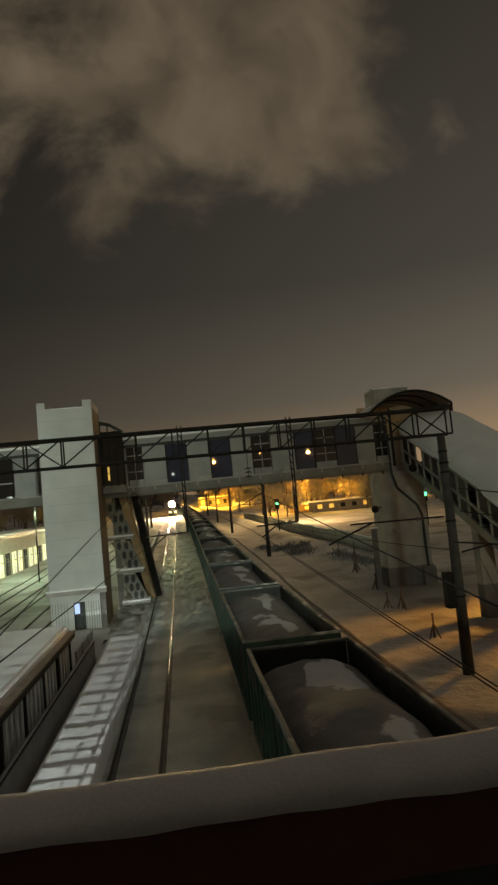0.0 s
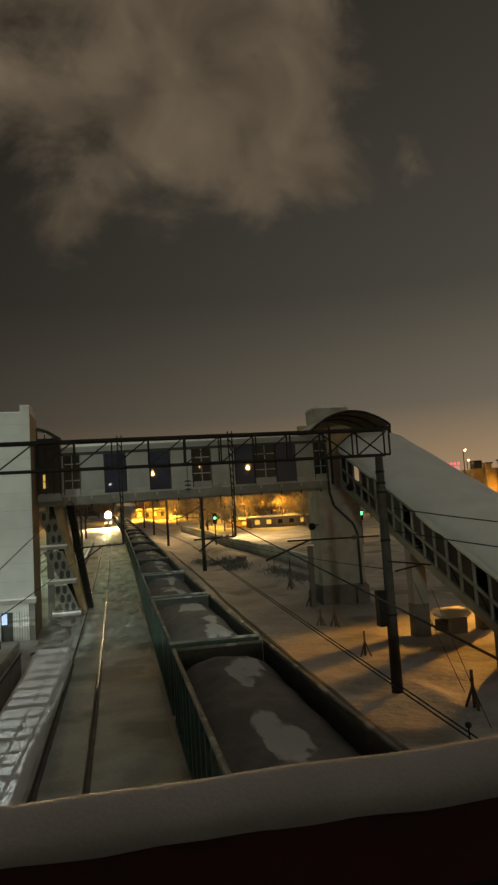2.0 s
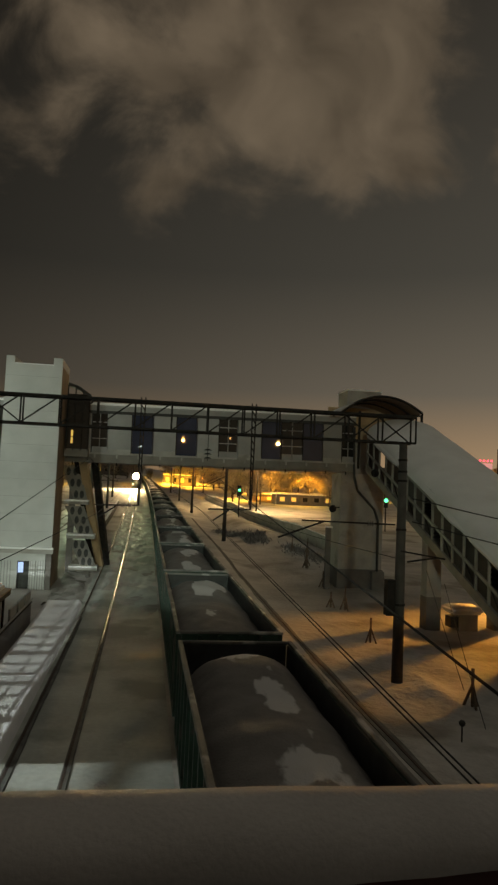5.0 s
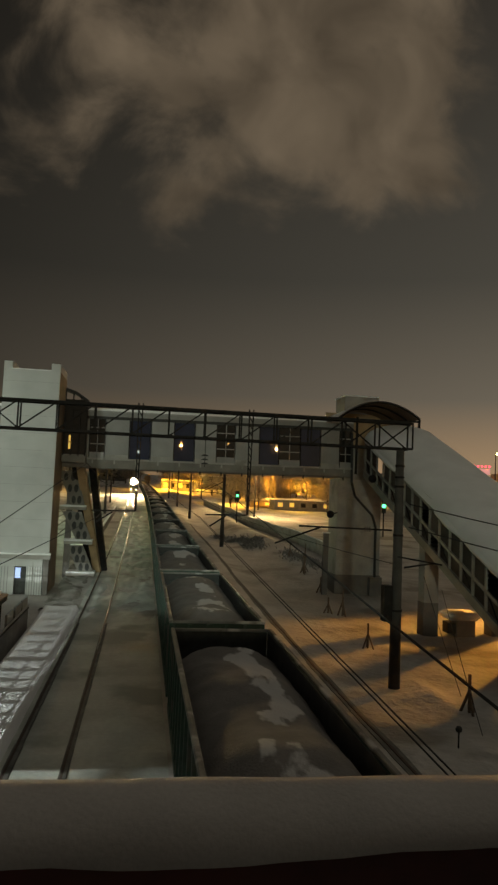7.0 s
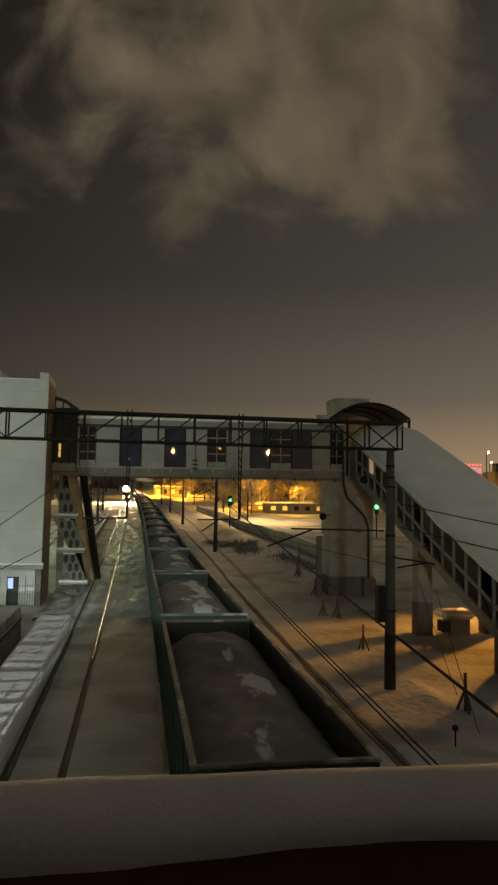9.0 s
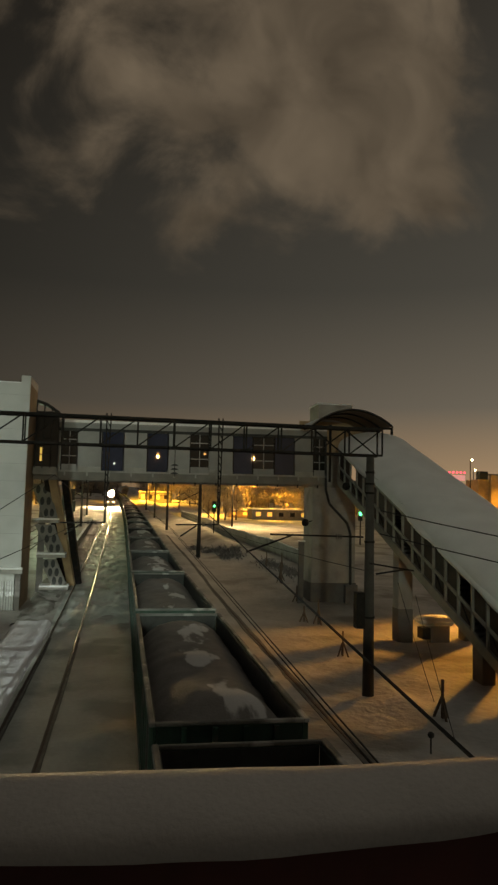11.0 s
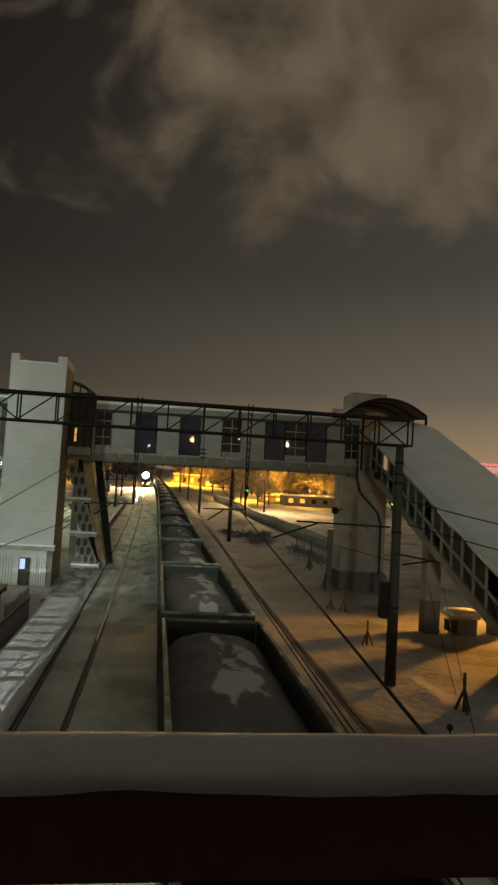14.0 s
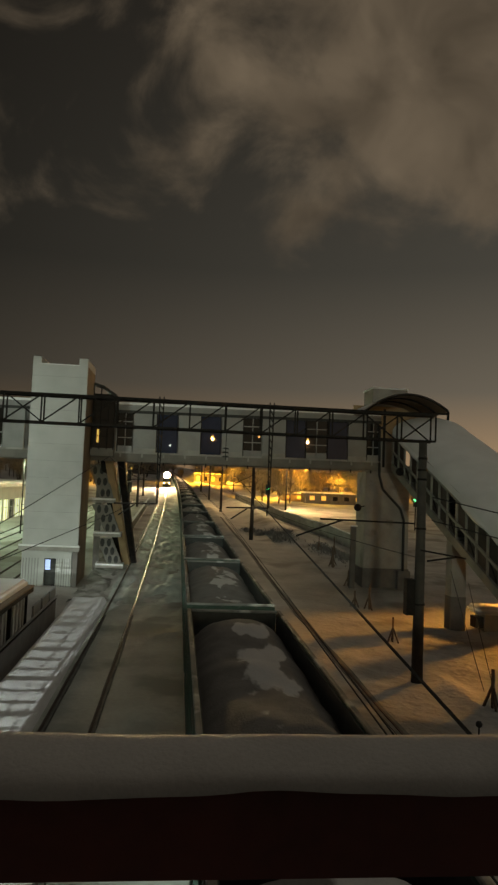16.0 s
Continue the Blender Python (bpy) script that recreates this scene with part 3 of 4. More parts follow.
    # the right-hand arm held off the pole
    part("arm", barred(((13.3, 28.9, 6.45), (9.2, 28.9, 6.5)), ((10.2, 28.9, 6.5), (8.2, 28.9, 5.75)), w=0.07), STEEL, g)
    bm = bmesh.new()
    for k in range(3):
        taper(bm, (12.1 + k * 0.1, 28.9, 6.46), (12.13 + k * 0.1, 28.9, 6.46), 0.12, 0.08, 10)
    part("insulator", bm, PLINTH, g)


build_gantry()


def wire(points, w=0.02, name="overhead_wire", label="thin black overhead wire"):
    bm = bmesh.new()
    pts = [Vector(p) for p in points]
    prev = None
    for i, p in enumerate(pts):
        d = (pts[min(i + 1, len(pts) - 1)] - pts[max(i - 1, 0)]).normalized()
        side = d.cross(Vector((0, 0, 1))).normalized()
        up = side.cross(d)
        ring = [bm.verts.new(p + (side * math.cos(k * 1.2566) + up * math.sin(k * 1.2566)) * w / 2) for k in range(5)]
        if prev:
            for k in range(5):
                bm.faces.new((prev[k], prev[(k + 1) % 5], ring[(k + 1) % 5], ring[k]))
        prev = ring
    thing(name, bm, CABLE, label, "wire", group="overhead wires")


def sag(a, b, drop, n=10):
    a, b = Vector(a), Vector(b)
    return [tuple(a.lerp(b, i / n) - Vector((0, 0, drop * 4 * (i / n) * (1 - i / n)))) for i in range(n + 1)]


wire(sag((-0.6, 1.2, 6.1), (0.75, 29, 6.5), 0.05) + sag((0.75, 29, 6.5), (0.2, 86, rise(86) + 6.3), 0.15)[1:])
wire(sag((-1.3, 1.2, 4.80), (0.32, 29, 8.72), 0.0) + sag((0.32, 29, 8.72), (0.2, 86, rise(86) + 8.2), 1.0)[1:], 0.022)
wire(sag((4.61, 1.0, 6.46), (5.55, 29, 8.15), 0.0) + sag((5.55, 29, 8.15), (5.4, 86, rise(86) + 8.0), 1.0)[1:], 0.022)
for d in (-0.03, 0.03):
    wire(sag((5.03 + d, 1.0, 5.62), (5.0 + d, 29, 6.70), 0.0) + sag((5.0 + d, 29, 6.70), (5.4 + d, 86, rise(86) + 6.4), 0.1)[1:], 0.016)
wire(sag((14.1, 29, 7.6), (34.0, 14.0, 4.6), 0.5), 0.05)
wire(sag((14.1, 29, 6.6), (34.0, 12.0, 3.3), 0.5), 0.05)
wire(sag((13.5, 29, 5.0), (9.2, 86, rise(86) + 6.0), 0.6), 0.035)
# stay wires that run down from the stairs to their anchors in the snow
wire(sag((19.3, 39.5, 3.3), (15.3, 26.2, 0.25), 0.1), 0.03, "stay_wire", "thin stay wire anchored in the snow")
wire(sag((19.3, 37.0, 2.9), (14.5, 22.9, -0.1), 0.1), 0.03, "stay_wire", "thin stay wire anchored in the snow")


def build_pole(x, y, arm=-3.4):
    z = height(x, y) - 0.3
    p = root("line_pole", (x, y, z), "dark concrete overhead-line pole standing in the snow", "pole", "overhead line poles")
    bm = bmesh.new()
    taper(bm, (0, 0, 0), (0, 0, 9.5), 0.26, 0.17, 10)
    part("shaft", bm, POLE, p, smooth=True)
    part("bracket", barred(((0, 0, 6.9), (arm, 0, 7.0)), ((0, 0, 8.4), (arm * 0.8, 0, 7.0)), w=0.07), STEEL, p)


for x, y in ((12.5, 86), (11.7, 136), (11.2, 178), (10.5, 222)):
    build_pole(x, y)
for x, y in ((-4.4, 92), (-4.8, 140), (-6.0, 186)):
    build_pole(x, y, 3.4)


# ---- far footbridge ----
def build_far_bridge():
    Y = 54.0
    b = root("far_footbridge", (7.0, Y, 9.25), "enclosed footbridge with pale panels, blue glazing and snow on its roof", "footbridge")
    b.rotation_euler = (0, radians(-0.5), 0)

    def bx(x0, x1, y0, y1, z0, z1):
        return boxed(x0 - 7.0, x1 - 7.0, y0, y1, z0 - 9.25, z1 - 9.25)
    for a, c in ((-3.6, 19.2), (-26.0, -7.8)):
        part("girder", bx(a, c, 0.0, 0.35, 9.25, 9.95), GIRDER, b)
        part("ledge", bx(a, c, -0.18, 0.0, 9.88, 10.02), CONCRETE, b)
        part("floor", bx(a, c, 0.35, 3.8, 9.4, 9.7), PLINTH, b)
        part("back_girder", bx(a, c, 3.8, 4.1, 9.25, 9.95), CONCRETE, b)
        part("top_beam", bx(a, c, -0.06, 0.2, 13.0, 13.22), DARK, b)
        part("roof_fascia", bx(a, c, 0.05, 0.25, 13.22, 13.55), PANEL, b)
        part("roof", bx(a, c, 0.0, 4.1, 13.55, 13.65), PANEL, b)
        part("roof_snow", bx(a, c, 0.02, 4.05, 13.654, 13.85), SNOW, b)
        part("back_wall", bx(a, c, 3.9, 4.0, 9.95, 13.54), PANEL, b)
    edges = [(-3.4, "w"), (-1.65, "s"), (-0.46, "w"), (1.35, "b"), (3.0, "w"), (4.77, "b"), (6.4, "w"), (8.1, "s"), (9.6, "w"), (11.5, "b"),
             (13.1, "s"), (14.84, "b"), (16.5, "w"), (18.05, "s"), (19.1, "")]
    for (x, kind), (x2, _) in zip(edges[:-1], edges[1:]):
        z0 = 9.97
        if kind == "w":
            part("panel", bx(x + 0.03, x2 - 0.03, 0.02, 0.09, z0 + 0.35, 13.0), PANEL, b)
            part("panel_foot", bx(x + 0.03, x2 - 0.03, -0.05, 0.10, z0, z0 + 0.33), CONCRETE, b)
            continue
        mat = BLUE if kind == "b" else SMOKE
        part("pane", bx(x + 0.05, x2 - 0.05, 0.10, 0.12, z0 + 0.05, 13.0), mat, b, "blue tinted glazing" if kind == "b" else "dark glazing")
        part("mullion", bx(x - 0.03, x + 0.045, 0.0, 0.14, z0, 13.0), STEEL, b)
        if kind == "s":
            m = (x + x2) / 2
            part("mullion", bx(m - 0.03, m + 0.03, 0.03, 0.095, z0, 13.0), PANEL, b)
            part("rail", bx(x, x2, 0.03, 0.095, z0 + 1.1, z0 + 1.17), PANEL, b)
            part("rail", bx(x, x2, 0.03, 0.095, z0 + 2.35, z0 + 2.42), PANEL, b)
            part("kick_panel", bx(x + 0.04, x2 - 0.04, 0.03, 0.09, z0, z0 + 0.5), PANEL, b)
    x = -8.6
    for kind in "wswwsww":
        if kind == "w":
            part("panel", bx(x - 1.6, x - 0.05, 0.02, 0.09, 10.0, 13.0), PANEL, b)
        else:
            part("pane", bx(x - 1.6, x - 0.05, 0.10, 0.12, 10.0, 13.0), SMOKE, b)
            part("rail", bx(x - 1.6, x - 0.05, 0.03, 0.09, 11.1, 11.2), PANEL, b)
        x -= 1.65
    for i in range(14):
        x = -3.0 + i * 1.65
        part("bracket", bx(x - 0.06, x + 0.06, -0.14, 0.0, 9.6, 9.88), CONCRETE, b)
        part("hanging_stub", bx(x - 0.04, x + 0.04, 0.1, 0.18, 9.02, 9.25), STEEL, b)


build_far_bridge()


def build_tower():
    t = root("lift_tower", (-3.62, 50.0, 0.0), "white clad lift tower with a notched parapet", "tower")
    part("front_cladding", boxed(-3.83, 0.0, 0.0, 0.25, 2.9, 15.75), CLADDING, t)
    for z in np.arange(4.1, 15.6, 1.2):
        part("cladding_joint", boxed(-3.82, -0.01, -0.006, 0.0, z, z + 0.012), PANEL, t)
    # tan instead of cladding white: orange light put into the wall colour
    part("side_wall", boxed(-0.25, 0.0, 0.254, 4.3, 0.2, 15.75), TAN, t, "side wall coloured tan for the orange light on it")
    part("far_wall", boxed(-3.83, -3.58, 0.254, 4.3, 0.2, 15.75), CLADDING, t)
    part("back_wall", boxed(-3.57, -0.26, 4.05, 4.3, 0.2, 15.75), CLADDING, t)
    part("roof", boxed(-3.57, -0.26, 0.26, 4.04, 15.3, 15.5), PLINTH, t)
    for x0, x1 in ((-3.83, -3.26), (-0.62, 0.0)):
        part("parapet", boxed(x0, x1, 0.0, 4.3, 15.754, 16.28), CLADDING, t)
    part("parapet_snow", boxed(-3.25, -0.63, 0.02, 0.3, 15.754, 15.81), SNOW, t)
    part("ledge", boxed(-4.0, 0.15, -0.35, 0.0, 2.62, 2.9), CONCRETE, t)
    part("ledge_snow", boxed(-4.0, 0.15, -0.35, -0.01, 2.904, 3.02), SNOW, t)
    # the entrance under the ledge
    part("entrance_wall", boxed(-3.75, -2.2, -0.25, -0.05, 0.1, 2.62), CLADDING, t)
    part("entrance_wall", boxed(-1.4, -0.35, -0.25, -0.05, 0.1, 2.62), CLADDING, t)
    part("lintel", boxed(-2.2, -1.4, -0.25, -0.05, 2.1, 2.62), CLADDING, t)
    part("doorway", boxed(-2.2, -1.4, 0.0, 0.05, 0.1, 2.1), DARK, t)
    part("light_pane", boxed(-2.15, -1.8, -0.12, -0.1, 1.3, 2.0), glow("lit_door_pane", (0.5, 0.65, 1.0), 0.6), t, "lit bluish pane")
    part("corner_post", boxed(-0.30, 0.05, -0.30, -0.02, 0.0, 2.62), PLINTH, t)
    for i in range(6):
        x = -3.65 + i * 0.2
        part("batten", boxed(x, x + 0.05, -0.28, -0.25, 0.1, 2.1), PANEL, t)
    for i in range(6):
        x = -1.35 + i * 0.17
        part("batten", boxed(x, x + 0.05, -0.28, -0.25, 0.1, 2.1), PANEL, t)


build_tower()


def build_legs():
    g = root("bridge_trestle", (0, 0, 0), "slanting steel trestle legs below the footbridge", "trestle")
    for a, c, mat, w in (((-2.35, 56.0, 9.3), (-0.95, 61.6, 0.4), BROWN, 0.62), ((-1.45, 56.2, 9.3), (-0.45, 62.5, 0.4), STEEL, 0.55),
                         ((-2.85, 56.6, 9.3), (-1.6, 62.0, 0.4), STEEL, 0.45)):
        bm = bmesh.new()
        bar(bm, a, c, w, 0.4)
        part("leg", bm, mat, g)
    for z, x0, x1 in ((2.6, -2.0, -0.7), (1.2, -1.9, -0.6)):
        part("tie", barred(((x0, 61.0, z), (x1, 61.2, z)), w=0.16), STEEL, g)
    s = root("lattice_stairs", (0, 0, 0), "pale perforated stair flights rising behind the tower", "stairs")
    for (ax, bx_, za), (cx, dx, zc) in (((-4.13, -2.72, 8.9), (-3.0, -1.95, 6.2)), ((-3.7, -2.2, 5.7), (-2.5, -1.3, 3.5)), ((-3.2, -1.9, 3.0), (-2.2, -1.0, 1.0))):
        bm = bmesh.new()
        vs = [bm.verts.new((x, y, z)) for y in (57.0, 57.15) for x, z in ((ax, za), (bx_, za), (dx, zc), (cx, zc))]
        for f in ((0, 1, 2, 3), (7, 6, 5, 4), (0, 4, 5, 1), (1, 5, 6, 2), (2, 6, 7, 3), (3, 7, 4, 0)):
            bm.faces.new([vs[i] for i in f])
        flank = part("flank", bm, GIRDER, s)
        for i in range(3):
            for j in range(2):
                v, u = (i + 0.5) / 3, 0.30 + 0.40 * j
                x = (ax + (cx - ax) * v) * (1 - u) + (bx_ + (dx - bx_) * v) * u
                z = za + (zc - za) * v
                bm = bmesh.new()
                taper(bm, (x, 56.96, z), (x, 57.0, z), 0.17, 0.17, 12)
                for q in bm.verts:
                    q.co.z = z + (q.co.z - z) * 1.9
                part("opening", bm, DARK, flank, "dark oval opening")
        part("landing", boxed(cx - 0.9, dx + 0.1, 56.7, 57.9, zc - 0.35, zc - 0.12), CONCRETE, s)
        part("landing_snow", boxed(cx - 0.9, dx + 0.1, 56.7, 57.9, zc - 0.116, zc + 0.02), SNOW, s)
    part("stair_wall", boxed(-3.5, -3.0, 58.0, 58.2, 0.0, 9.0), PLINTH, s)
    # the dark glazed stair head between tower and bridge
    h = root("stair_head", (0, 0, 0), "dark glazed stair head between the tower and footbridge", "stair head")
    part("glazing", boxed(-3.5, -1.85, 53.0, 53.06, 10.1, 14.2), SMOKE, h)
    part("sill", boxed(-3.55, -1.8, 52.95, 53.9, 9.5, 10.1), GIRDER, h)
    bm = bmesh.new()
    for x, z in ((-3.45, 14.9), (-2.9, 14.75), (-2.35, 14.4), (-1.85, 14.1)):
        bar(bm, (x, 52.95, 10.0), (x, 52.95, z), 0.08)
    for z in (11.0, 12.2, 13.4):
        bar(bm, (-3.5, 52.95, z), (-1.85, 52.95, z), 0.06)
    part("frame", bm, STEEL, h)
    bm = bmesh.new()
    for x0, z0, x1, z1 in ((-3.5, 14.95, -2.75, 14.72), (-2.75, 14.72, -1.8, 14.1)):
        bar(bm, (x0, 53.4, z0), (x1, 53.4, z1), 1.0, 0.2)
    part("roof", bm, DARK, h)
    part("lit_slot", boxed(-3.1, -2.86, 52.97, 52.99, 10.5, 11.5), LIT_YELLOW, h, "warm light from inside")


build_legs()


def build_pillar():
    p = root("bridge_pillar", (0, 0, 0), "broad concrete pillar carrying the footbridge end", "pillar")
    part("shaft", boxed(18.1, 21.7, 54.2, 56.9, 1.6, 9.22), CONCRETE, p)
    part("plinth", boxed(18.02, 21.78, 54.12, 56.98, -0.9, 1.6), PLINTH, p, "dark base")
    l = root("lift_block", (0, 0, 0), "grey lift housing rising above the roofs", "lift housing")
    part("wall", boxed(19.45, 22.5, 57.7, 60.5, 9.0, 16.5), CONCRETE, l)
    part("roof_snow", boxed(19.40, 22.55, 57.65, 60.55, 16.504, 16.62), SNOW, l)
    pipe = root("drain_pipe", (0, 0, 0), "dark drain pipe bent down the pillar", "pipe")
    bm = bmesh.new()
    pts = [(19.0, 53.9, 13.0), (19.1, 53.9, 9.0), (19.4, 53.9, 7.9), (20.9, 53.9, 6.4), (21.2, 53.9, 5.5), (21.25, 53.9, 0.2)]
    for a, c in zip(pts[:-1], pts[1:]):
        bar(bm, a, c, 0.2, sides=8)
    part("pipe", bm, DARK, pipe)
    part("casing", boxed(20.75, 21.75, 53.6, 54.1, -0.6, 1.5), PLINTH, pipe)
    post = root("fence_post", (17.1, 53.8, height(17.1, 53.8) - 0.1), "dark square post standing beside the bridge pillar", "post")
    part("shaft", boxed(-0.2, 0.2, -0.15, 0.15, 0.0, 4.9), PLINTH, post)
    part("cap_snow", boxed(-0.24, 0.3, -0.18, 0.18, 4.904, 5.0), SNOW, post)
    for x, y, z, arm in ((17.4, 53.8, 6.37, (18.1, 54.3, 6.5)), (19.2, 49.1, 9.21, (19.55, 49.1, 9.3))):
        h = root("loudspeaker", (x, y, z), "round dark loudspeaker held on a short arm", "loudspeaker")
        bm = bmesh.new()
        ball(bm, (0, 0, 0), 0.30, 14)
        part("housing", bm, STEEL, h, smooth=True)
        part("arm", barred(((0, 0, 0), tuple(Vector(arm) - Vector((x, y, z)))), w=0.07), STEEL, h)


build_pillar()



def EAVE(y):
    """Height of the stair eave."""
    return 3.72 + 0.376 * (y - 29.55)


def build_stairs():
    s = root("covered_stairs", (0, 0, 0), "long covered stairway under a snow-laden barrel roof", "stairs")
    XL, XR, XC = 19.5, 25.5, 22.5
    Y0, Y1 = 19.5, 52.0

    def barrel(off, lift):
        bm = bmesh.new()
        prev = None
        for j in range(27):
            y = Y0 + (Y1 - Y0) * j / 26
            ring = []
            for i in range(19):
                a = math.pi * i / 18
                x = XC - (3.0 + off) * math.cos(a)
                n = noise.noise((x * 0.5, y * 0.3, 2.0)) * 0.06 * (lift > 0)
                ring.append(bm.verts.new((x, y, EAVE(y) + lift * (0.25 + 0.75 * math.sin(a)) + 1.30 * math.sin(a) ** 0.9 + n)))
            if prev:
                for a in range(18):
                    bm.faces.new((prev[a], ring[a], ring[a + 1], prev[a + 1]))
            prev = ring
        return bm
    part("roof_sheet", barrel(0.0, 0.0), CANOPY, s, "amber sheet vault", smooth=True)
    part("roof_snow", barrel(0.06, 0.16), SNOW, s, "smooth deep snow", smooth=True)
    bm = bmesh.new()
    bar(bm, (XL, Y0, EAVE(Y0) - 2.5), (XL, Y1, EAVE(Y1) - 2.5), 0.14, 0.5)
    part("stringer", bm, GIRDER, s)
    bm = bmesh.new()
    bar(bm, (XR, Y0, EAVE(Y0) - 2.5), (XR, Y1, EAVE(Y1) - 2.5), 0.14, 0.5)
    part("stringer", bm, GIRDER, s)
    for d in (0.05, -1.3):
        bm = bmesh.new()
        bar(bm, (XL, Y0, EAVE(Y0) + d), (XL, Y1, EAVE(Y1) + d), 0.12, 0.14)
        part("eave_rail" if d > 0 else "hand_rail", bm, STAIRPOST, s)
    # snow creeping over the eave in lumps, slid away along one stretch
    bm = bmesh.new()
    prev = None
    for y in np.arange(Y0, Y1, 0.35):
        k = 0.10 + 0.12 * (noise.noise((y * 0.5, 3.0, 1.0)) + 0.5) if not 38.6 < y < 45.2 else 0.03
        ring = [bm.verts.new((XL - k * c, y, EAVE(y) + 0.10 + k * d)) for c, d in ((-1.6, 1.5), (0.2, 1.0), (1.0, 0.1), (0.7, -0.9), (-0.4, -0.6))]
        if prev:
            for a in range(5):
                bm.faces.new((prev[a], prev[(a + 1) % 5], ring[(a + 1) % 5], ring[a]))
        prev = ring
    part("eave_snow", bm, SNOW, s, "lumpy snow hanging over the eave", smooth=True)
    bm = bmesh.new()
    bar(bm, (XL + 0.12, 39.0, EAVE(39.0) + 0.42), (XL + 0.12, 44.9, EAVE(44.9) + 0.42), 0.10, 0.12)
    part("snow_guard", bm, STEEL, s, "bare dark edge strip on the roof")
    n = 24
    for i in range(n):
        y = Y0 + 0.4 + i * (Y1 - Y0 - 0.6) / (n - 1)
        part("post", boxed(XL - 0.06, XL + 0.06, y - 0.06, y + 0.06, EAVE(y) - 2.4, EAVE(y) + 0.05), STAIRPOST, s)
        if i % 2 == 0 and i < n - 1:
            y2 = y + (Y1 - Y0 - 0.6) / (n - 1)
            bm = bmesh.new()
            bar(bm, (XL + 0.02, y, EAVE(y) - 2.3), (XL + 0.02, y2, EAVE(y2) - 1.3), 0.05)
            part("brace", bm, STEEL, s)
        y2 = y + (Y1 - Y0 - 0.6) / (n - 1) - 0.1
        for lo, hi in ((-2.2, -1.36), (-1.24, -0.05)):
            if i == n - 1 or (i * 7 + (lo < -2)) % 6 == 2:
                continue
            bm = bmesh.new()
            a = [bm.verts.new(v) for v in ((XL + 0.05, y + 0.1, EAVE(y + 0.1) + lo), (XL + 0.05, y2, EAVE(y2) + lo), (XL + 0.05, y2, EAVE(y2) + hi), (XL + 0.05, y + 0.1, EAVE(y + 0.1) + hi))]
            f = bm.faces.new(a)
            r = bmesh.ops.extrude_face_region(bm, geom=[f])
            for v in r["geom"]:
                if isinstance(v, bmesh.types.BMVert):
                    v.co.x += 0.03
            part("side_sheet", bm, STAIRGLASS, s, "grimy brown side glazing")
    for i in range(60):
        y = Y1 - i * (Y1 - Y0) / 60
        z = EAVE(y) - 2.45
        if z > -0.4:
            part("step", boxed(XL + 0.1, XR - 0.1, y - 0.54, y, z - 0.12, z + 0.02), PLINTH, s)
    for i in range(2):
        ya, yb = (Y0, (Y0 + Y1) / 2) if i == 0 else ((Y0 + Y1) / 2, Y1)
        bm = bmesh.new()
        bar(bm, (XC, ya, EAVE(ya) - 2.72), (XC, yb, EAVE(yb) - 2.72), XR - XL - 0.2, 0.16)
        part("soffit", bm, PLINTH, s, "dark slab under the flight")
    # dark sheet added on the far side for tunnel shade, so that the flight reads as closed
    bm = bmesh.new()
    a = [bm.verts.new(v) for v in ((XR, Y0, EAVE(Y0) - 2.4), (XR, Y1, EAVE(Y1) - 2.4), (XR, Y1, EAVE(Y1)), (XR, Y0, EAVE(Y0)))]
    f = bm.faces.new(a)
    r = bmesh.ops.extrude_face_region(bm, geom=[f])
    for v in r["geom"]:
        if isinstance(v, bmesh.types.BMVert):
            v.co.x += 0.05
    part("far_side_shade", bm, SMOKE, s)
    for y, xw in ((40.6, 0.9), (30.6, 0.6)):
        for x in (19.8, 24.2):
            pier = part("pier", boxed(x, x + xw, y, y + 0.9, -0.8, EAVE(y) - 2.7), CONCRETE, s)
            part("pier_base", boxed(x - 0.02, x + xw + 0.02, y - 0.02, y + 0.92, -0.8, 1.6), PLINTH, pier)
    # top landing with its arched canopy
    c = root("landing_canopy", (0, 0, 0), "arched amber canopy over the stair head", "canopy")
    for off, lift, mat, nm in ((0.0, 0.0, CANOPY, "vault"), (0.05, 0.07, SNOW, "vault_snow")):
        bm = bmesh.new()
        prev = None
        for y in (50.6, 52.0, 54.0, 57.4):
            ring = []
            for i in range(25):
                u = i / 24
                x = 16.9 - off + (6.5 + 2 * off) * u
                ring.append(bm.verts.new((x, y, 13.72 + lift + 1.3 * (1 - (2 * u - 1) ** 2) + 0.25 * u)))
            if prev:
                for a in range(24):
                    bm.faces.new((prev[a], ring[a], ring[a + 1], prev[a + 1]))
            prev = ring
        part(nm, bm, mat, c, smooth=True)
    for k in range(3):
        bm = bmesh.new()
        y = 50.6 + k * 2.2
        for i in range(24):
            u, v = i / 24, (i + 1) / 24
            f = lambda q: (16.9 + 6.5 * q, y, 13.66 + 1.3 * (1 - (2 * q - 1) ** 2) + 0.25 * q)
            bar(bm, f(u), f(v), 0.1)
        part("rib", bm, STEEL, c)
    part("tie_beam", barred(((16.9, 50.6, 13.6), (23.4, 50.6, 13.8)), w=0.14), STEEL, c)
    part("tympanum", boxed(17.6, 23.8, 57.0, 57.1, 12.0, 14.9), BROWN, c)
    for x in (18.9, 24.0):
        part("post", boxed(x - 0.08, x + 0.08, 52.2, 52.36, 9.6, 14.1), STEEL, c)


build_stairs()


# ---- yard on the right ----
def build_trestle_mark(x, y, h, lean):
    z = height(x, y) - 0.05
    t = root("wooden_tripod", (x, y, z), "small weathered timber tripod standing in the snow", "tripod", "timber tripods in the snow")
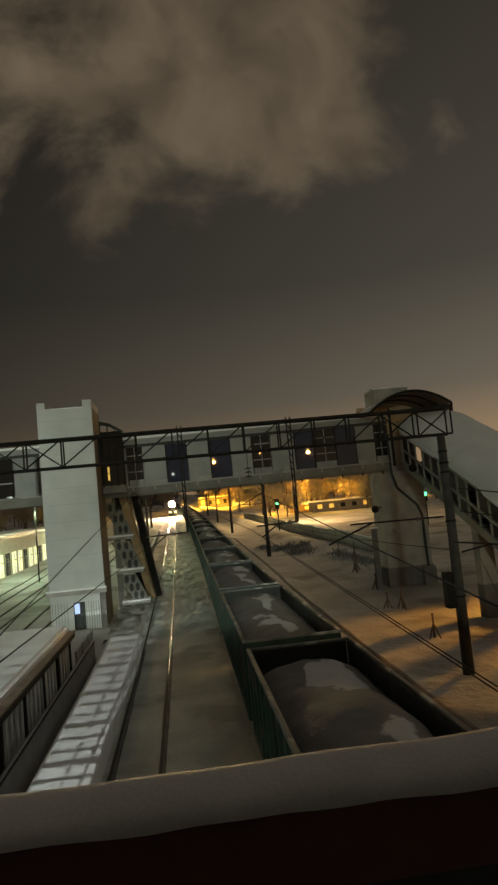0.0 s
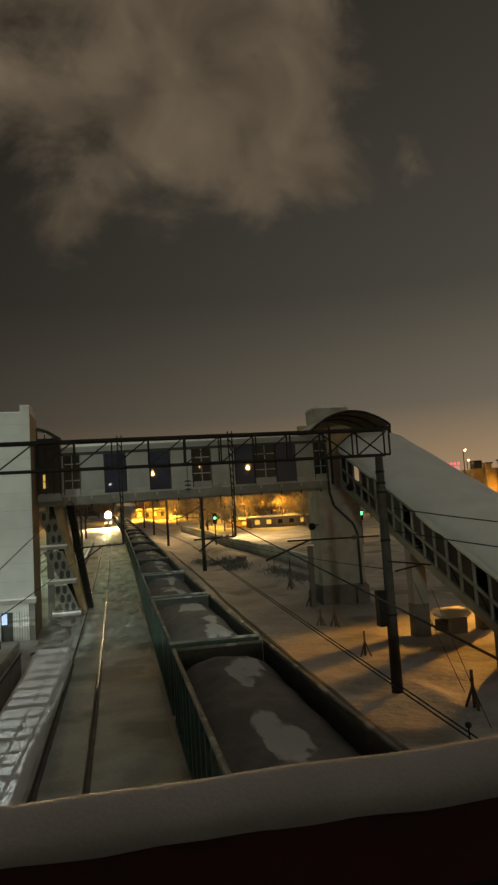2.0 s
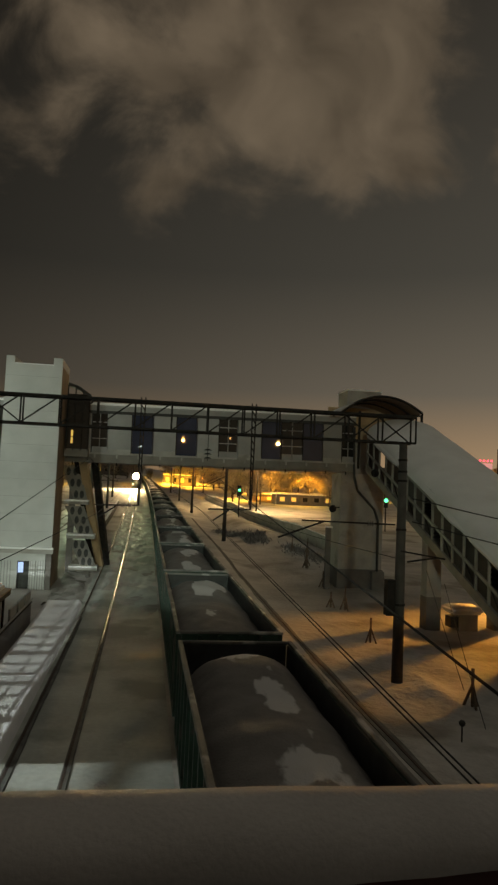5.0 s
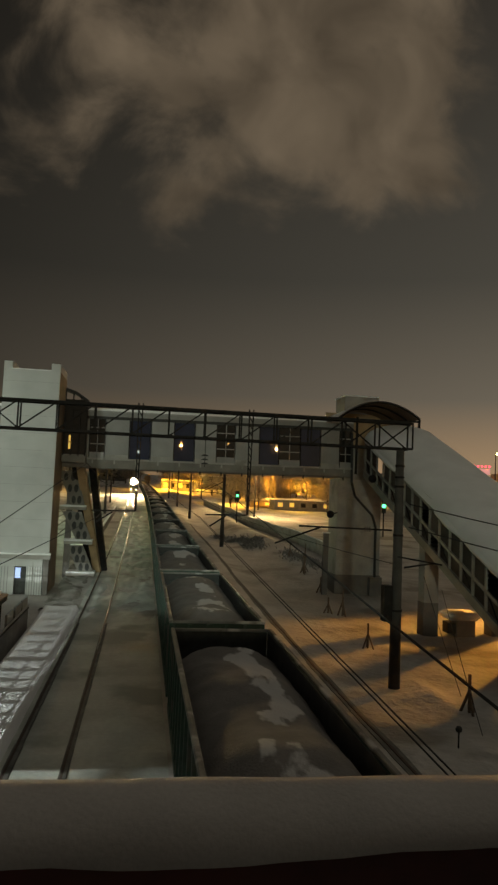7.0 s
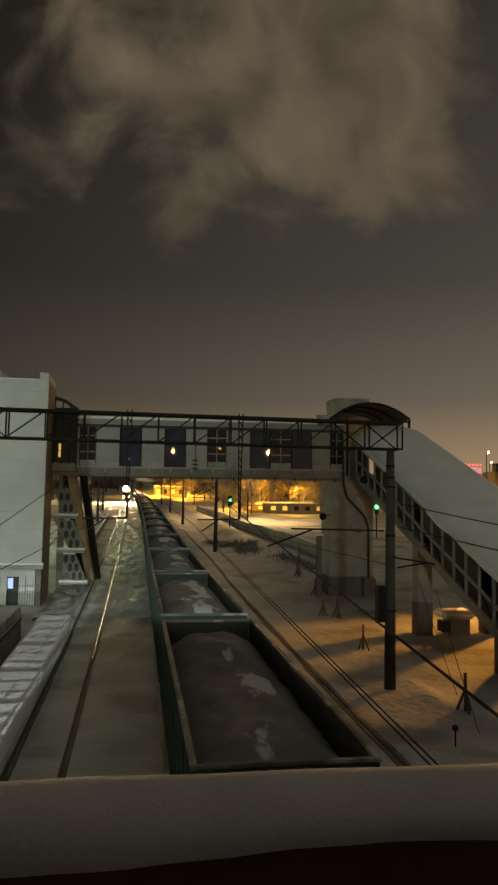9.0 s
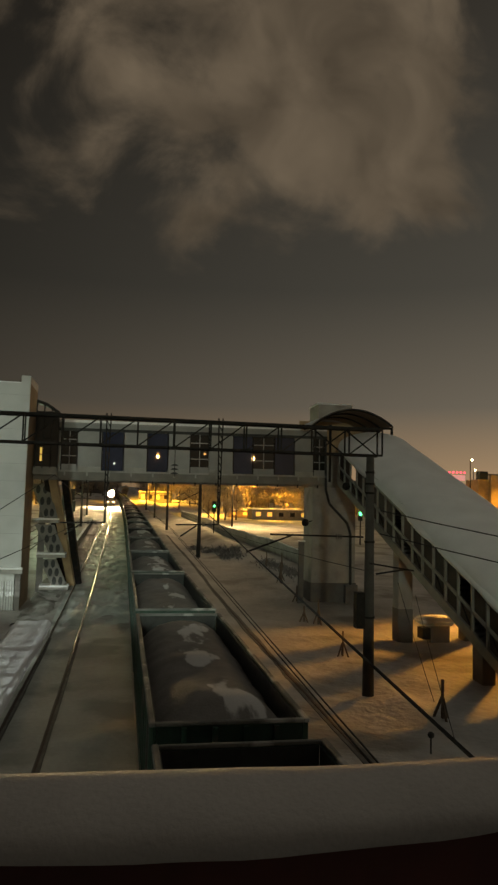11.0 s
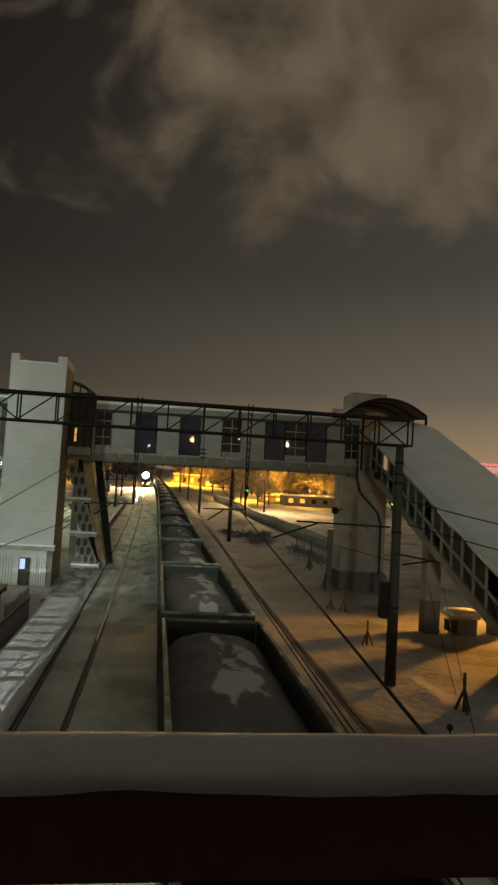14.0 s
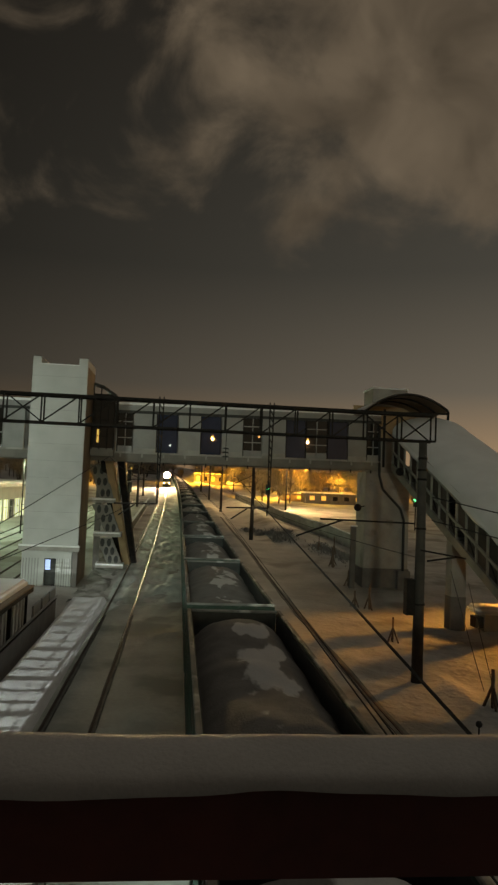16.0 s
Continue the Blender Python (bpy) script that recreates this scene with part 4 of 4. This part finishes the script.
    t.rotation_euler[2] = lean
    part("stake", barred(((0, 0, 0), (0, 0, h)), w=0.085), TIMBER, t)
    for a in (0.3, 2.4, 4.5):
        part("leg", barred(((math.cos(a) * 0.34, math.sin(a) * 0.34, 0), (0, 0, h * 0.6)), w=0.075), TIMBER, t)


for x, y, h, a in ((15.5, 25.9, 1.5, 0.2), (14.85, 36.2, 1.35, 1.1), (16.3, 45.9, 1.7, 0.6), (15.5, 46.6, 1.1, 0.9), (17.05, 54.7, 1.3, 0.8), (17.9, 64.3, 1.7, 0.3), (18.2, 65.2, 1.2, 1.9), (19.7, 71.5, 1.9, 0.4), (18.6, 74.0, 1.6, 1.4)):
    build_trestle_mark(x, y, h, a)


def build_hut():
    h = root("utility_hut", (21.5, 40.2, height(21.5, 40.2) - 0.1), "small pale utility hut capped with snow beside the stair pier", "hut")
    part("wall", boxed(0.25, 1.45, 0.0, 1.2, 0.0, 1.15), CONCRETE, h)
    part("hatch", boxed(-0.25, 0.24, 0.1, 0.9, 0.35, 1.0), DARK, h)
    bm = boxed(-0.3, 1.75, -0.25, 1.45, 1.154, 1.62)
    bmesh.ops.bevel(bm, geom=bm.edges[:], offset=0.16, segments=3, affect="EDGES")
    part("roof_snow", bm, SNOW, h, "thick snow cap", smooth=True)
    s = root("marker_sign", (13.2, 22.0, height(13.2, 22.0) - 0.45), "small dark round marker on a thin post", "sign")
    part("post", barred(((0, 0, 0), (0, 0, 1.0)), w=0.04), STEEL, s)
    bm = bmesh.new()
    ball(bm, (0, 0, 1.05), 0.11, 12)
    part("globe", bm, DARK, s, smooth=True)
    c = root("signal_post", (41.9, 110.0, height(41.9, 110.0)), "railway signal showing green beyond the stairs", "signal")
    up = 6.55 - height(41.9, 110.0)
    part("post", barred(((0, 0, 0), (0, 0, up)), w=0.16), STEEL, c)
    part("head", boxed(-0.35, 0.35, -0.1, 0.15, up - 1.2, up + 0.5), DARK, c)
    bm = bmesh.new()
    taper(bm, (0, -0.16, up), (0, -0.11, up), 0.32, 0.32, 16)
    part("lens", bm, LIT_GREEN, c, "green signal lens")


build_hut()


def build_far_signal(x, y, z, lit):
    s = root("signal_post", (x, y, height(x, y)), "tall railway signal post beside the line", "signal")
    zz = z - height(x, y)
    part("post", barred(((0, 0, 0), (0, 0, zz + 0.6)), w=0.16), STEEL, s)
    part("head", boxed(-0.35, 0.35, -0.1, 0.2, zz - 1.0, zz + 0.8), DARK, s)
    if lit:
        bm = bmesh.new()
        taper(bm, (0, -0.18, zz), (0, -0.11, zz), 0.22, 0.22, 14)
        part("lens", bm, lit, s, "lit signal lens")


build_far_signal(18.8, 120.0, 7.2, LIT_GREEN)
build_far_signal(-5.1, 118.0, 8.6, None)
build_far_signal(-5.3, 124.0, 6.6, None)


def build_scrub():
    """Twiggy brush along the foot of the bank."""
    rnd = random.Random(5)
    verts, faces = [], []
    clumps = [(u, rnd.gauss(0, 0.7), rnd.uniform(0.5, 1.3)) for u in [rnd.random() for _ in range(26)]]
    for _ in range(2600):
        u, off, wide = rnd.choice(clumps)
        x = 20.5 - 7.0 * u + off + rnd.gauss(0, 0.45 * wide)
        y = 68.0 + 34.0 * u + rnd.gauss(0, 1.4 * wide)
        z = height(x, y)
        h = rnd.uniform(0.1, 0.45)
        a = rnd.uniform(0, 6.28)
        dx, dy = math.cos(a) * 0.05, math.sin(a) * 0.05
        lx, ly = rnd.uniform(-0.35, 0.35), rnd.uniform(-0.35, 0.35)
        k = len(verts)
        verts += [(x - dx, y - dy, z - 0.05), (x + dx, y + dy, z - 0.05), (x + lx + dx, y + ly, z + h), (x + lx - dx * 0.6, y + ly, z + h * 0.9)]
        faces.append((k, k + 1, k + 2, k + 3))
    me = bpy.data.meshes.new("scrub")
    me.from_pydata(verts, [], faces)
    me.materials.append(SCRUB)
    tagged(new("scrub", me), "dark frosted brush along the snow bank", "brush", kind="stuff")


build_scrub()


def build_fence():
    f = root("concrete_fence", (0, 0, 0), "pale concrete panel fence half buried in snow", "fence")
    pts = [(25.5, 66.0), (23.0, 100.0), (20.5, 140.0), (19.0, 190.0)]
    for (xa, ya), (xb, yb) in zip(pts[:-1], pts[1:]):
        n = int(math.hypot(xb - xa, yb - ya) / 2.6)
        for i in range(n):
            x, y = xa + (xb - xa) * i / n, ya + (yb - ya) * i / n
            x2, y2 = xa + (xb - xa) * (i + 0.94) / n, ya + (yb - ya) * (i + 0.94) / n
            z = height(x, y) + 0.15 * noise.noise((x, y, 0.5))
            bm = bmesh.new()
            bar(bm, (x, y, z + 0.75), (x2, y2, height(x2, y2) + 0.75), 0.14, 1.9)
            panel = part("fence_panel", bm, CONCRETE, f)
            bm = bmesh.new()
            bar(bm, (x, y, z + 1.76), (x2, y2, height(x2, y2) + 1.76), 0.2, 0.1)
            part("panel_snow", bm, SNOW, panel)


build_fence()


# ---- platform on the left ----
def build_platform():
    strip(-3.1, -0.86, 8.0, 44.4, 0.22, 0.05, 66, SNOW, "platform_snow", "snow heaped over the narrow platform", edge=0.3, cols=12)
    strip(-3.5, -1.2, 44.2, 75.0, 0.0, 0.14, 60, VERGE, "verge_snow", "rough snow along the foot of the tower", edge=0.3, cols=8)
    w = root("covered_walkway", (0, 0, 0), "slatted walkway shelter under a flat snow-covered roof", "shelter")
    part("base_wall", boxed(-3.35, -3.12, 8.0, 39.0, -0.2, 1.12), PLINTH, w)
    part("hand_rail", barred(((-3.08, 8.0, 1.34), (-3.08, 39.0, 1.34)), w=0.07), PANEL, w, "pale handrail")
    part("lower_rail", barred(((-3.10, 8.0, 1.18), (-3.10, 39.0, 1.18)), w=0.05), STEEL, w)
    y = 8.2
    while y < 31.6:
        part("slat", boxed(-3.26, -3.20, y, y + 0.22, 1.16, 2.66), WOODFENCE, w)
        y += 0.62
    for y in np.arange(8.3, 32, 2.9):
        part("post", boxed(-3.3, -3.14, y, y + 0.16, 1.12, 2.68), STEEL, w)
    part("inner_wall", boxed(-6.3, -6.2, 8.0, 32.0, -0.2, 2.66), PLINTH, w)
    part("fascia", boxed(-3.2, -3.0, 8.0, 32.1, 2.66, 2.86), STEEL, w)
    part("roof", boxed(-6.4, -3.2, 8.0, 32.1, 2.68, 2.84), PLINTH, w)
    bm = boxed(-6.45, -3.28, 7.9, 32.15, 2.865, 3.2)
    bmesh.ops.bevel(bm, geom=[e for e in bm.edges if all(v.co.z > 3.0 for v in e.verts)], offset=0.12, segments=3, affect="EDGES")
    part("roof_snow", bm, SNOW, w, "smooth deep snow")
    part("roof_lip", boxed(-3.275, -2.98, 7.9, 32.15, 2.864, 2.93), TIMBER, w, "bare brown roof edge")
    for y in (33.5, 35.6, 37.6):
        part("panel", boxed(-3.3, -3.2, y, y + 1.6, 1.15, 1.75), PANEL, w)


build_platform()


def build_retaining_wall():
    """The low dark wall beside the track beyond the trestle."""
    w = root("retaining_wall", (0, 0, 0), "low dark retaining wall capped with snow along the line", "wall")
    for a in np.arange(68.0, 150.0, 4.0):
        b = a + 3.94
        pa, pb = (-2.7 + bend(a), a, rise(a) + 0.35), (-2.7 + bend(b), b, rise(b) + 0.35)
        bm = bmesh.new()
        bar(bm, pa, pb, 0.35, 1.1)
        block = part("wall_block", bm, PLINTH, w)
        bm = bmesh.new()
        bar(bm, (pa[0] - 0.02, pa[1], pa[2] + 0.62), (pb[0] - 0.02, pb[1], pb[2] + 0.62), 0.30, 0.12)
        part("block_snow", bm, SNOW, block)


build_retaining_wall()


# ---- station on the left ----
def build_station():
    s = root("station_building", (-20.5, 66.0, 0.9), "low station building with lit windows and a snowy roof", "station building")
    part("wall", boxed(-12.0, 0.0, 0.0, 78.0, -1.0, 5.2), PLASTER, s)
    part("roof_edge", boxed(-12.4, 0.5, -0.4, 78.4, 5.2, 5.6), PANEL, s)
    part("roof_snow", boxed(-12.3, 0.45, -0.3, 78.3, 5.604, 5.95), SNOW, s)
    for i in range(22):
        y = 1.6 + i * 3.4
        win = part("window", boxed(0.0, 0.05, y, y + 2.0, 0.6, 3.4), LIT_STATION if i % 3 != 1 else SMOKE, s)
        part("window_frame", boxed(0.05, 0.1, y + 0.95, y + 1.05, 0.6, 3.4), PANEL, win)
        part("window_bar", boxed(0.05, 0.1, y, y + 2.0, 2.3, 2.4), PANEL, win)
    part("sign", boxed(0.02, 0.3, 16.0, 19.5, 3.5, 4.4), LIT_BLUE, s, "lit blue sign")
    for i in range(3):
        p = root("yard_rails", (-9.0 - i * 3.6, 0, 0), "pair of snow-covered siding rails", "railway track", kind="structure")
        for sd in (-0.76, 0.76):
            bm = bmesh.new()
            for a in range(20, 150, 5):
                bar(bm, (sd, a, height(-9.0 - i * 3.6, a) + 0.05), (sd, a + 5, height(-9.0 - i * 3.6, a + 5) + 0.05), 0.09, 0.14)
            part("rail", bm, RUST, p)
    for y in (84.0, 120.0):
        l = root("platform_lamp", (-15.0, y, height(-15.0, y)), "platform lamp on a slim post giving greenish light", "lamp", "platform lamps")
        part("post", barred(((0, 0, 0), (0, 0, 9.4)), w=0.14), STEEL, l)
        bm = bmesh.new()
        ball(bm, (0, 0, 9.8), 0.16)
        part("bulb", bm, LIT_WHITE, l)


build_station()


# ---- lamps of the yard and the town ----
def build_mast(x, y, z, mat, reach=0.0):
    m = root("lamp_mast", (x, y, height(x, y)), "tall steel lamp mast with a lit head", "lamp mast", "lamp masts")
    top = z - height(x, y)
    bm = bmesh.new()
    back = -0.9 if y < 0 else 0.9
    taper(bm, (0, back, -0.3), (0, back, top + 0.5), 0.2, 0.1, 8)
    part("mast", bm, STEEL, m)
    part("arm", barred(((0, back, top + 0.5), (0, 0, top + 0.9)), w=0.08), STEEL, m)
    bm = bmesh.new()
    ball(bm, (0, 0, top + 0.62), 0.26, 12)
    part("lamp_globe", bm, mat, m, "glowing lamp globe")


build_mast(-4.0, -52.0, 17.5, LIT_WHITE)
for x, z in ((10.6, 18.0), (21.5, 18.4), (33.0, 18.3)):
    build_mast(x, -52.0, z, LIT_ORANGE)
build_mast(39.0, 54.2, 8.0, LIT_ORANGE)
# invented mast at the yard fill light
build_mast(27.0, 150.6, 14.0, LIT_ORANGE)
# mast modelled for the added spot on the platform snow
build_mast(-3.2, -32.6, 11.0, LIT_WHITE)
build_mast(1.0, -40.8, 14.86, LIT_WHITE)
# invented mast that goes with the tower fill light
build_mast(-15.5, 33.6, 10.0, LIT_WHITE)
for x, y, z in ((34.0, 205.0, 15.0), (66.0, 235.0, 17.0), (14.0, 290.0, 19.0), (-36.0, 260.0, 17.0), (83.4, 150.0, 18.6), (95.0, 170.0, 17.5), (52.0, 260.0, 17.0),
                (24.0, 330.0, 21.0), (44.0, 380.0, 24.0), (-12.0, 340.0, 21.0)):
    build_mast(x, y, z, LIT_ORANGE)


# ---- town and woods beyond ----
def build_tree(seed, tall):
    rnd = random.Random(seed)
    t = root("bare_tree", (0, 0, 0), "bare frosted tree lit by street lamps", "tree", "bare trees beyond the yard")
    bm = bmesh.new()
    taper(bm, (0, 0, -0.4), (0.1, 0, tall * 0.5), 0.22, 0.14, 7)
    taper(bm, (0.1, 0, tall * 0.5), (0.0, 0.1, tall * 0.85), 0.14, 0.05, 6)
    tips = []
    for i in range(11):
        z = tall * rnd.uniform(0.28, 0.8)
        a = rnd.uniform(0, 6.28)
        l = tall * rnd.uniform(0.16, 0.32)
        tip = Vector((math.cos(a) * l, math.sin(a) * l, z + l * 0.9))
        taper(bm, (0.05, 0, z), tip, 0.08, 0.03, 5)
        tips.append((Vector((0.05, 0, z)), tip))
    part("trunk", bm, BARK, t)
    verts, faces = [], []
    for _ in range(1500):
        a, b = rnd.choice(tips)
        p = a.lerp(b, rnd.uniform(0.35, 1.15)) + Vector((rnd.gauss(0, 0.5), rnd.gauss(0, 0.5), rnd.gauss(0, 0.5)))
        d = Vector((rnd.gauss(0, 1), rnd.gauss(0, 1), rnd.gauss(0.6, 0.8))).normalized() * rnd.uniform(0.3, 0.8)
        s = Vector((rnd.gauss(0, 1), rnd.gauss(0, 1), rnd.gauss(0, 1))).normalized() * 0.05
        k = len(verts)
        verts += [tuple(p - s), tuple(p + s), tuple(p + d + s * 0.4), tuple(p + d - s * 0.4)]
        faces.append((k, k + 1, k + 2, k + 3))
    me = bpy.data.meshes.new("crown")
    me.from_pydata(verts, [], faces)
    me.materials.append(TWIG)
    o = new("crown", me)
    o.parent = t
    tagged(o, kind="stuff")
    return t


def build_town():
    rnd = random.Random(21)
    kinds_of_tree = [build_tree(1, 7.5), build_tree(2, 9.5), build_tree(3, 6.0), build_tree(4, 8.5)]
    spots = []
    while len(spots) < 240:
        y = rnd.uniform(175, 380)
        x = rnd.uniform(-0.24 * y - 10, 0.42 * y)
        if x < 22 and x > -8 + bend(y) - 4 and y < 300:
            continue
        if x < -4 and y < 210:
            continue
        spots.append((x, y))
    for i, (x, y) in enumerate(spots):
        m = pose(x, y, height(x, y), 0, 0, rnd.uniform(0, 360))
        if i < 4:
            kinds_of_tree[i].matrix_basis = m
        else:
            copy_thing(kinds_of_tree[i % 4], m)
    # the low road wall and sheds seen below the bridge; lit ones coloured brown for lamplight
    for x0, x1, y, z0, h, lit in ((33.0, 42.0, 196.0, 0, 2.0, True), (52.0, 60.0, 200.0, 0, 2.4, True), (38.0, 58.0, 186.0, 0, 2.8, False),
                                  (10.0, 24.0, 300.0, 0, 4.5, False), (28.0, 46.0, 330.0, 0, 6.0, False), (52.0, 76.0, 320.0, 0, 7.0, False),
                                  (-60.0, -30.0, 300.0, 0, 6.0, False), (80.0, 110.0, 330.0, 0, 7.0, False), (-24.0, -8.0, 380.0, 0, 6.0, False)):
        z = height((x0 + x1) / 2, y)
        b = root("low_building", (x0, y, z), "low building beyond the yard with snow on its roof", "building", "buildings beyond the yard")
        part("wall", boxed(0, x1 - x0, 0, 8, -1.5, h), PLINTH if not lit else BROWN, b)
        part("roof_snow", boxed(-0.3, x1 - x0 + 0.3, -0.3, 8.3, h + 0.004, h + 0.4), SNOW, b)
        n = int((x1 - x0) / 3.2)
        for i in range(n):
            x = 1.0 + i * 3.2
            on = rnd.random() < 0.45
            part("window", boxed(x, x + 1.3, -0.04, 0.0, h * 0.35, h * 0.75), LIT_YELLOW if on else SMOKE, b)
    # the fenced works with tall columns on the right
    w = root("works_wall", (85.0, 150.0, rise(150.0) - 1), "tall tan works wall with buttress columns and capped piers", "building")
    part("wall", boxed(0, 60, 0, 6, 0, 13.0), BROWN, w)
    for i in range(9):
        x = 2.6 + i * 3.9
        part("column", boxed(x, x + 1.6, -1.2, 0, 0, 14.0 + 0.6 * (i % 2)), BROWN, w)
        part("pier_cap", boxed(x - 0.3, x + 1.9, -1.4, 0.2, 14.0 + 0.6 * (i % 2), 14.3 + 0.6 * (i % 2)), PLINTH, w)
    part("box", boxed(0.2, 2.2, -0.4, 1.5, 13.0, 14.9), DARK, w)
    g = root("light_sign", (74.5, 152.0, 0.0), "distant row of glowing red and pink sign lights", "sign")
    part("panel", boxed(0, 8.2, 0, 0.3, 14.4, 15.7), LIT_PINK, g)
    part("mast", barred(((4, 0.2, 0), (4, 0.2, 14.4)), w=0.4), STEEL, g)
    for i in range(9):
        bm = bmesh.new()
        ball(bm, (0.3 + i * 0.95, -0.2, 16.3), 0.26, 8)
        part("sign_light", bm, LIT_RED, g)


build_town()


# ---- clouds ----
def build_clouds():
    m = bpy.data.materials.new("town_lit_cloud")
    m.use_nodes = True
    nt = m.node_tree
    nt.nodes.remove(nt.nodes["Principled BSDF"])
    out = nt.nodes["Material Output"]
    tc = nt.nodes.new("ShaderNodeTexCoord")
    sep = nt.nodes.new("ShaderNodeSeparateXYZ")
    nt.links.new(tc.outputs["Object"], sep.inputs[0])

    def mathn(op, a, b=None, c=None):
        n = nt.nodes.new("ShaderNodeMath")
        n.operation = op
        for i, v in enumerate((a, b, c)):
            if v is None:
                continue
            if isinstance(v, (int, float)):
                n.inputs[i].default_value = v
            else:
                nt.links.new(v, n.inputs[i])
        return n.outputs[0]

    def smooth(v, a, b):
        n = nt.nodes.new("ShaderNodeMapRange")
        n.interpolation_type = "SMOOTHSTEP"
        n.inputs["From Min"].default_value, n.inputs["From Max"].default_value = a, b
        nt.links.new(v, n.inputs["Value"])
        return n.outputs[0]

    def fbm(scale, detail, dist, rough=0.55):
        n = nt.nodes.new("ShaderNodeTexNoise")
        n.inputs["Scale"].default_value, n.inputs["Detail"].default_value = scale, detail
        n.inputs["Roughness"].default_value, n.inputs["Distortion"].default_value = rough, dist
        nt.links.new(tc.outputs["Object"], n.inputs["Vector"])
        return n.outputs["Fac"]
    big, lump, fine = fbm(0.0034, 8, 0.4, 0.54), fbm(0.0016, 3, 0.2, 0.5), fbm(0.0042, 4, 0.6, 0.45)
    edge = mathn("MULTIPLY_ADD", sep.outputs["Z"], 0.28, sep.outputs["X"])
    east = smooth(edge, 1120.0, 470.0)
    low = mathn("MULTIPLY_ADD", sep.outputs["X"], -0.22, sep.outputs["Z"])
    under = smooth(low, 520.0, 900.0)
    west = mathn("MULTIPLY_ADD", smooth(sep.outputs["X"], -560.0, 20.0), 0.66, 0.34)
    mask = mathn("MULTIPLY", mathn("MULTIPLY", east, under), west)
    d = mathn("ADD", mathn("MULTIPLY_ADD", mask, 0.80, -1.05), mathn("MULTIPLY_ADD", lump, 0.45, mathn("MULTIPLY", big, 1.55)))
    dens = mathn("MULTIPLY", smooth(d, 0.20, 0.62), smooth(mask, 0.0, 0.15))
    shade = mathn("MULTIPLY_ADD", fine, 1.7, 0.10)
    em = nt.nodes.new("ShaderNodeEmission")
    em.inputs["Color"].default_value = (1.0, 0.76, 0.50, 1)
    nt.links.new(mathn("MULTIPLY", shade, 0.117), em.inputs["Strength"])
    tr = nt.nodes.new("ShaderNodeBsdfTransparent")
    mix = nt.nodes.new("ShaderNodeMixShader")
    nt.links.new(mathn("MULTIPLY", dens, 0.93), mix.inputs[0])
    nt.links.new(tr.outputs[0], mix.inputs[1])
    nt.links.new(em.outputs[0], mix.inputs[2])
    nt.links.new(mix.outputs[0], out.inputs["Surface"])
    bm = bmesh.new()
    n = 24
    grid = [[bm.verts.new((-1900 + 3800 * i / n, 40 * noise.noise((i * 0.4, j * 0.4, 0.0)), 250 + 1500 * j / n)) for i in range(n + 1)] for j in range(n + 1)]
    for j in range(n):
        for i in range(n):
            bm.faces.new((grid[j][i], grid[j][i + 1], grid[j + 1][i + 1], grid[j + 1][i]))
    c = thing("cloud_bank", bm, m, "ragged cloud bank lit brown from below by the town", "cloud", kind="structure", smooth=True)
    c.location = (0, 1500, 0)
    return c


CLOUD = build_clouds()


def motions():
    walk(CLOUD, [(t, pose(100.0 + 22.5 * t, 1500, -5.0 * t)) for t in (0.0, 8.0, 16.0)])
    for wagon, off in WAGONS:
        walk(wagon, [(t, wagon_pose(run(t) + off)) for t in (0.0, 1.75, 3.5, 5.25, 7.0, 9.0, 11.0, 12.75, 14.5, 16.0)])


motions()
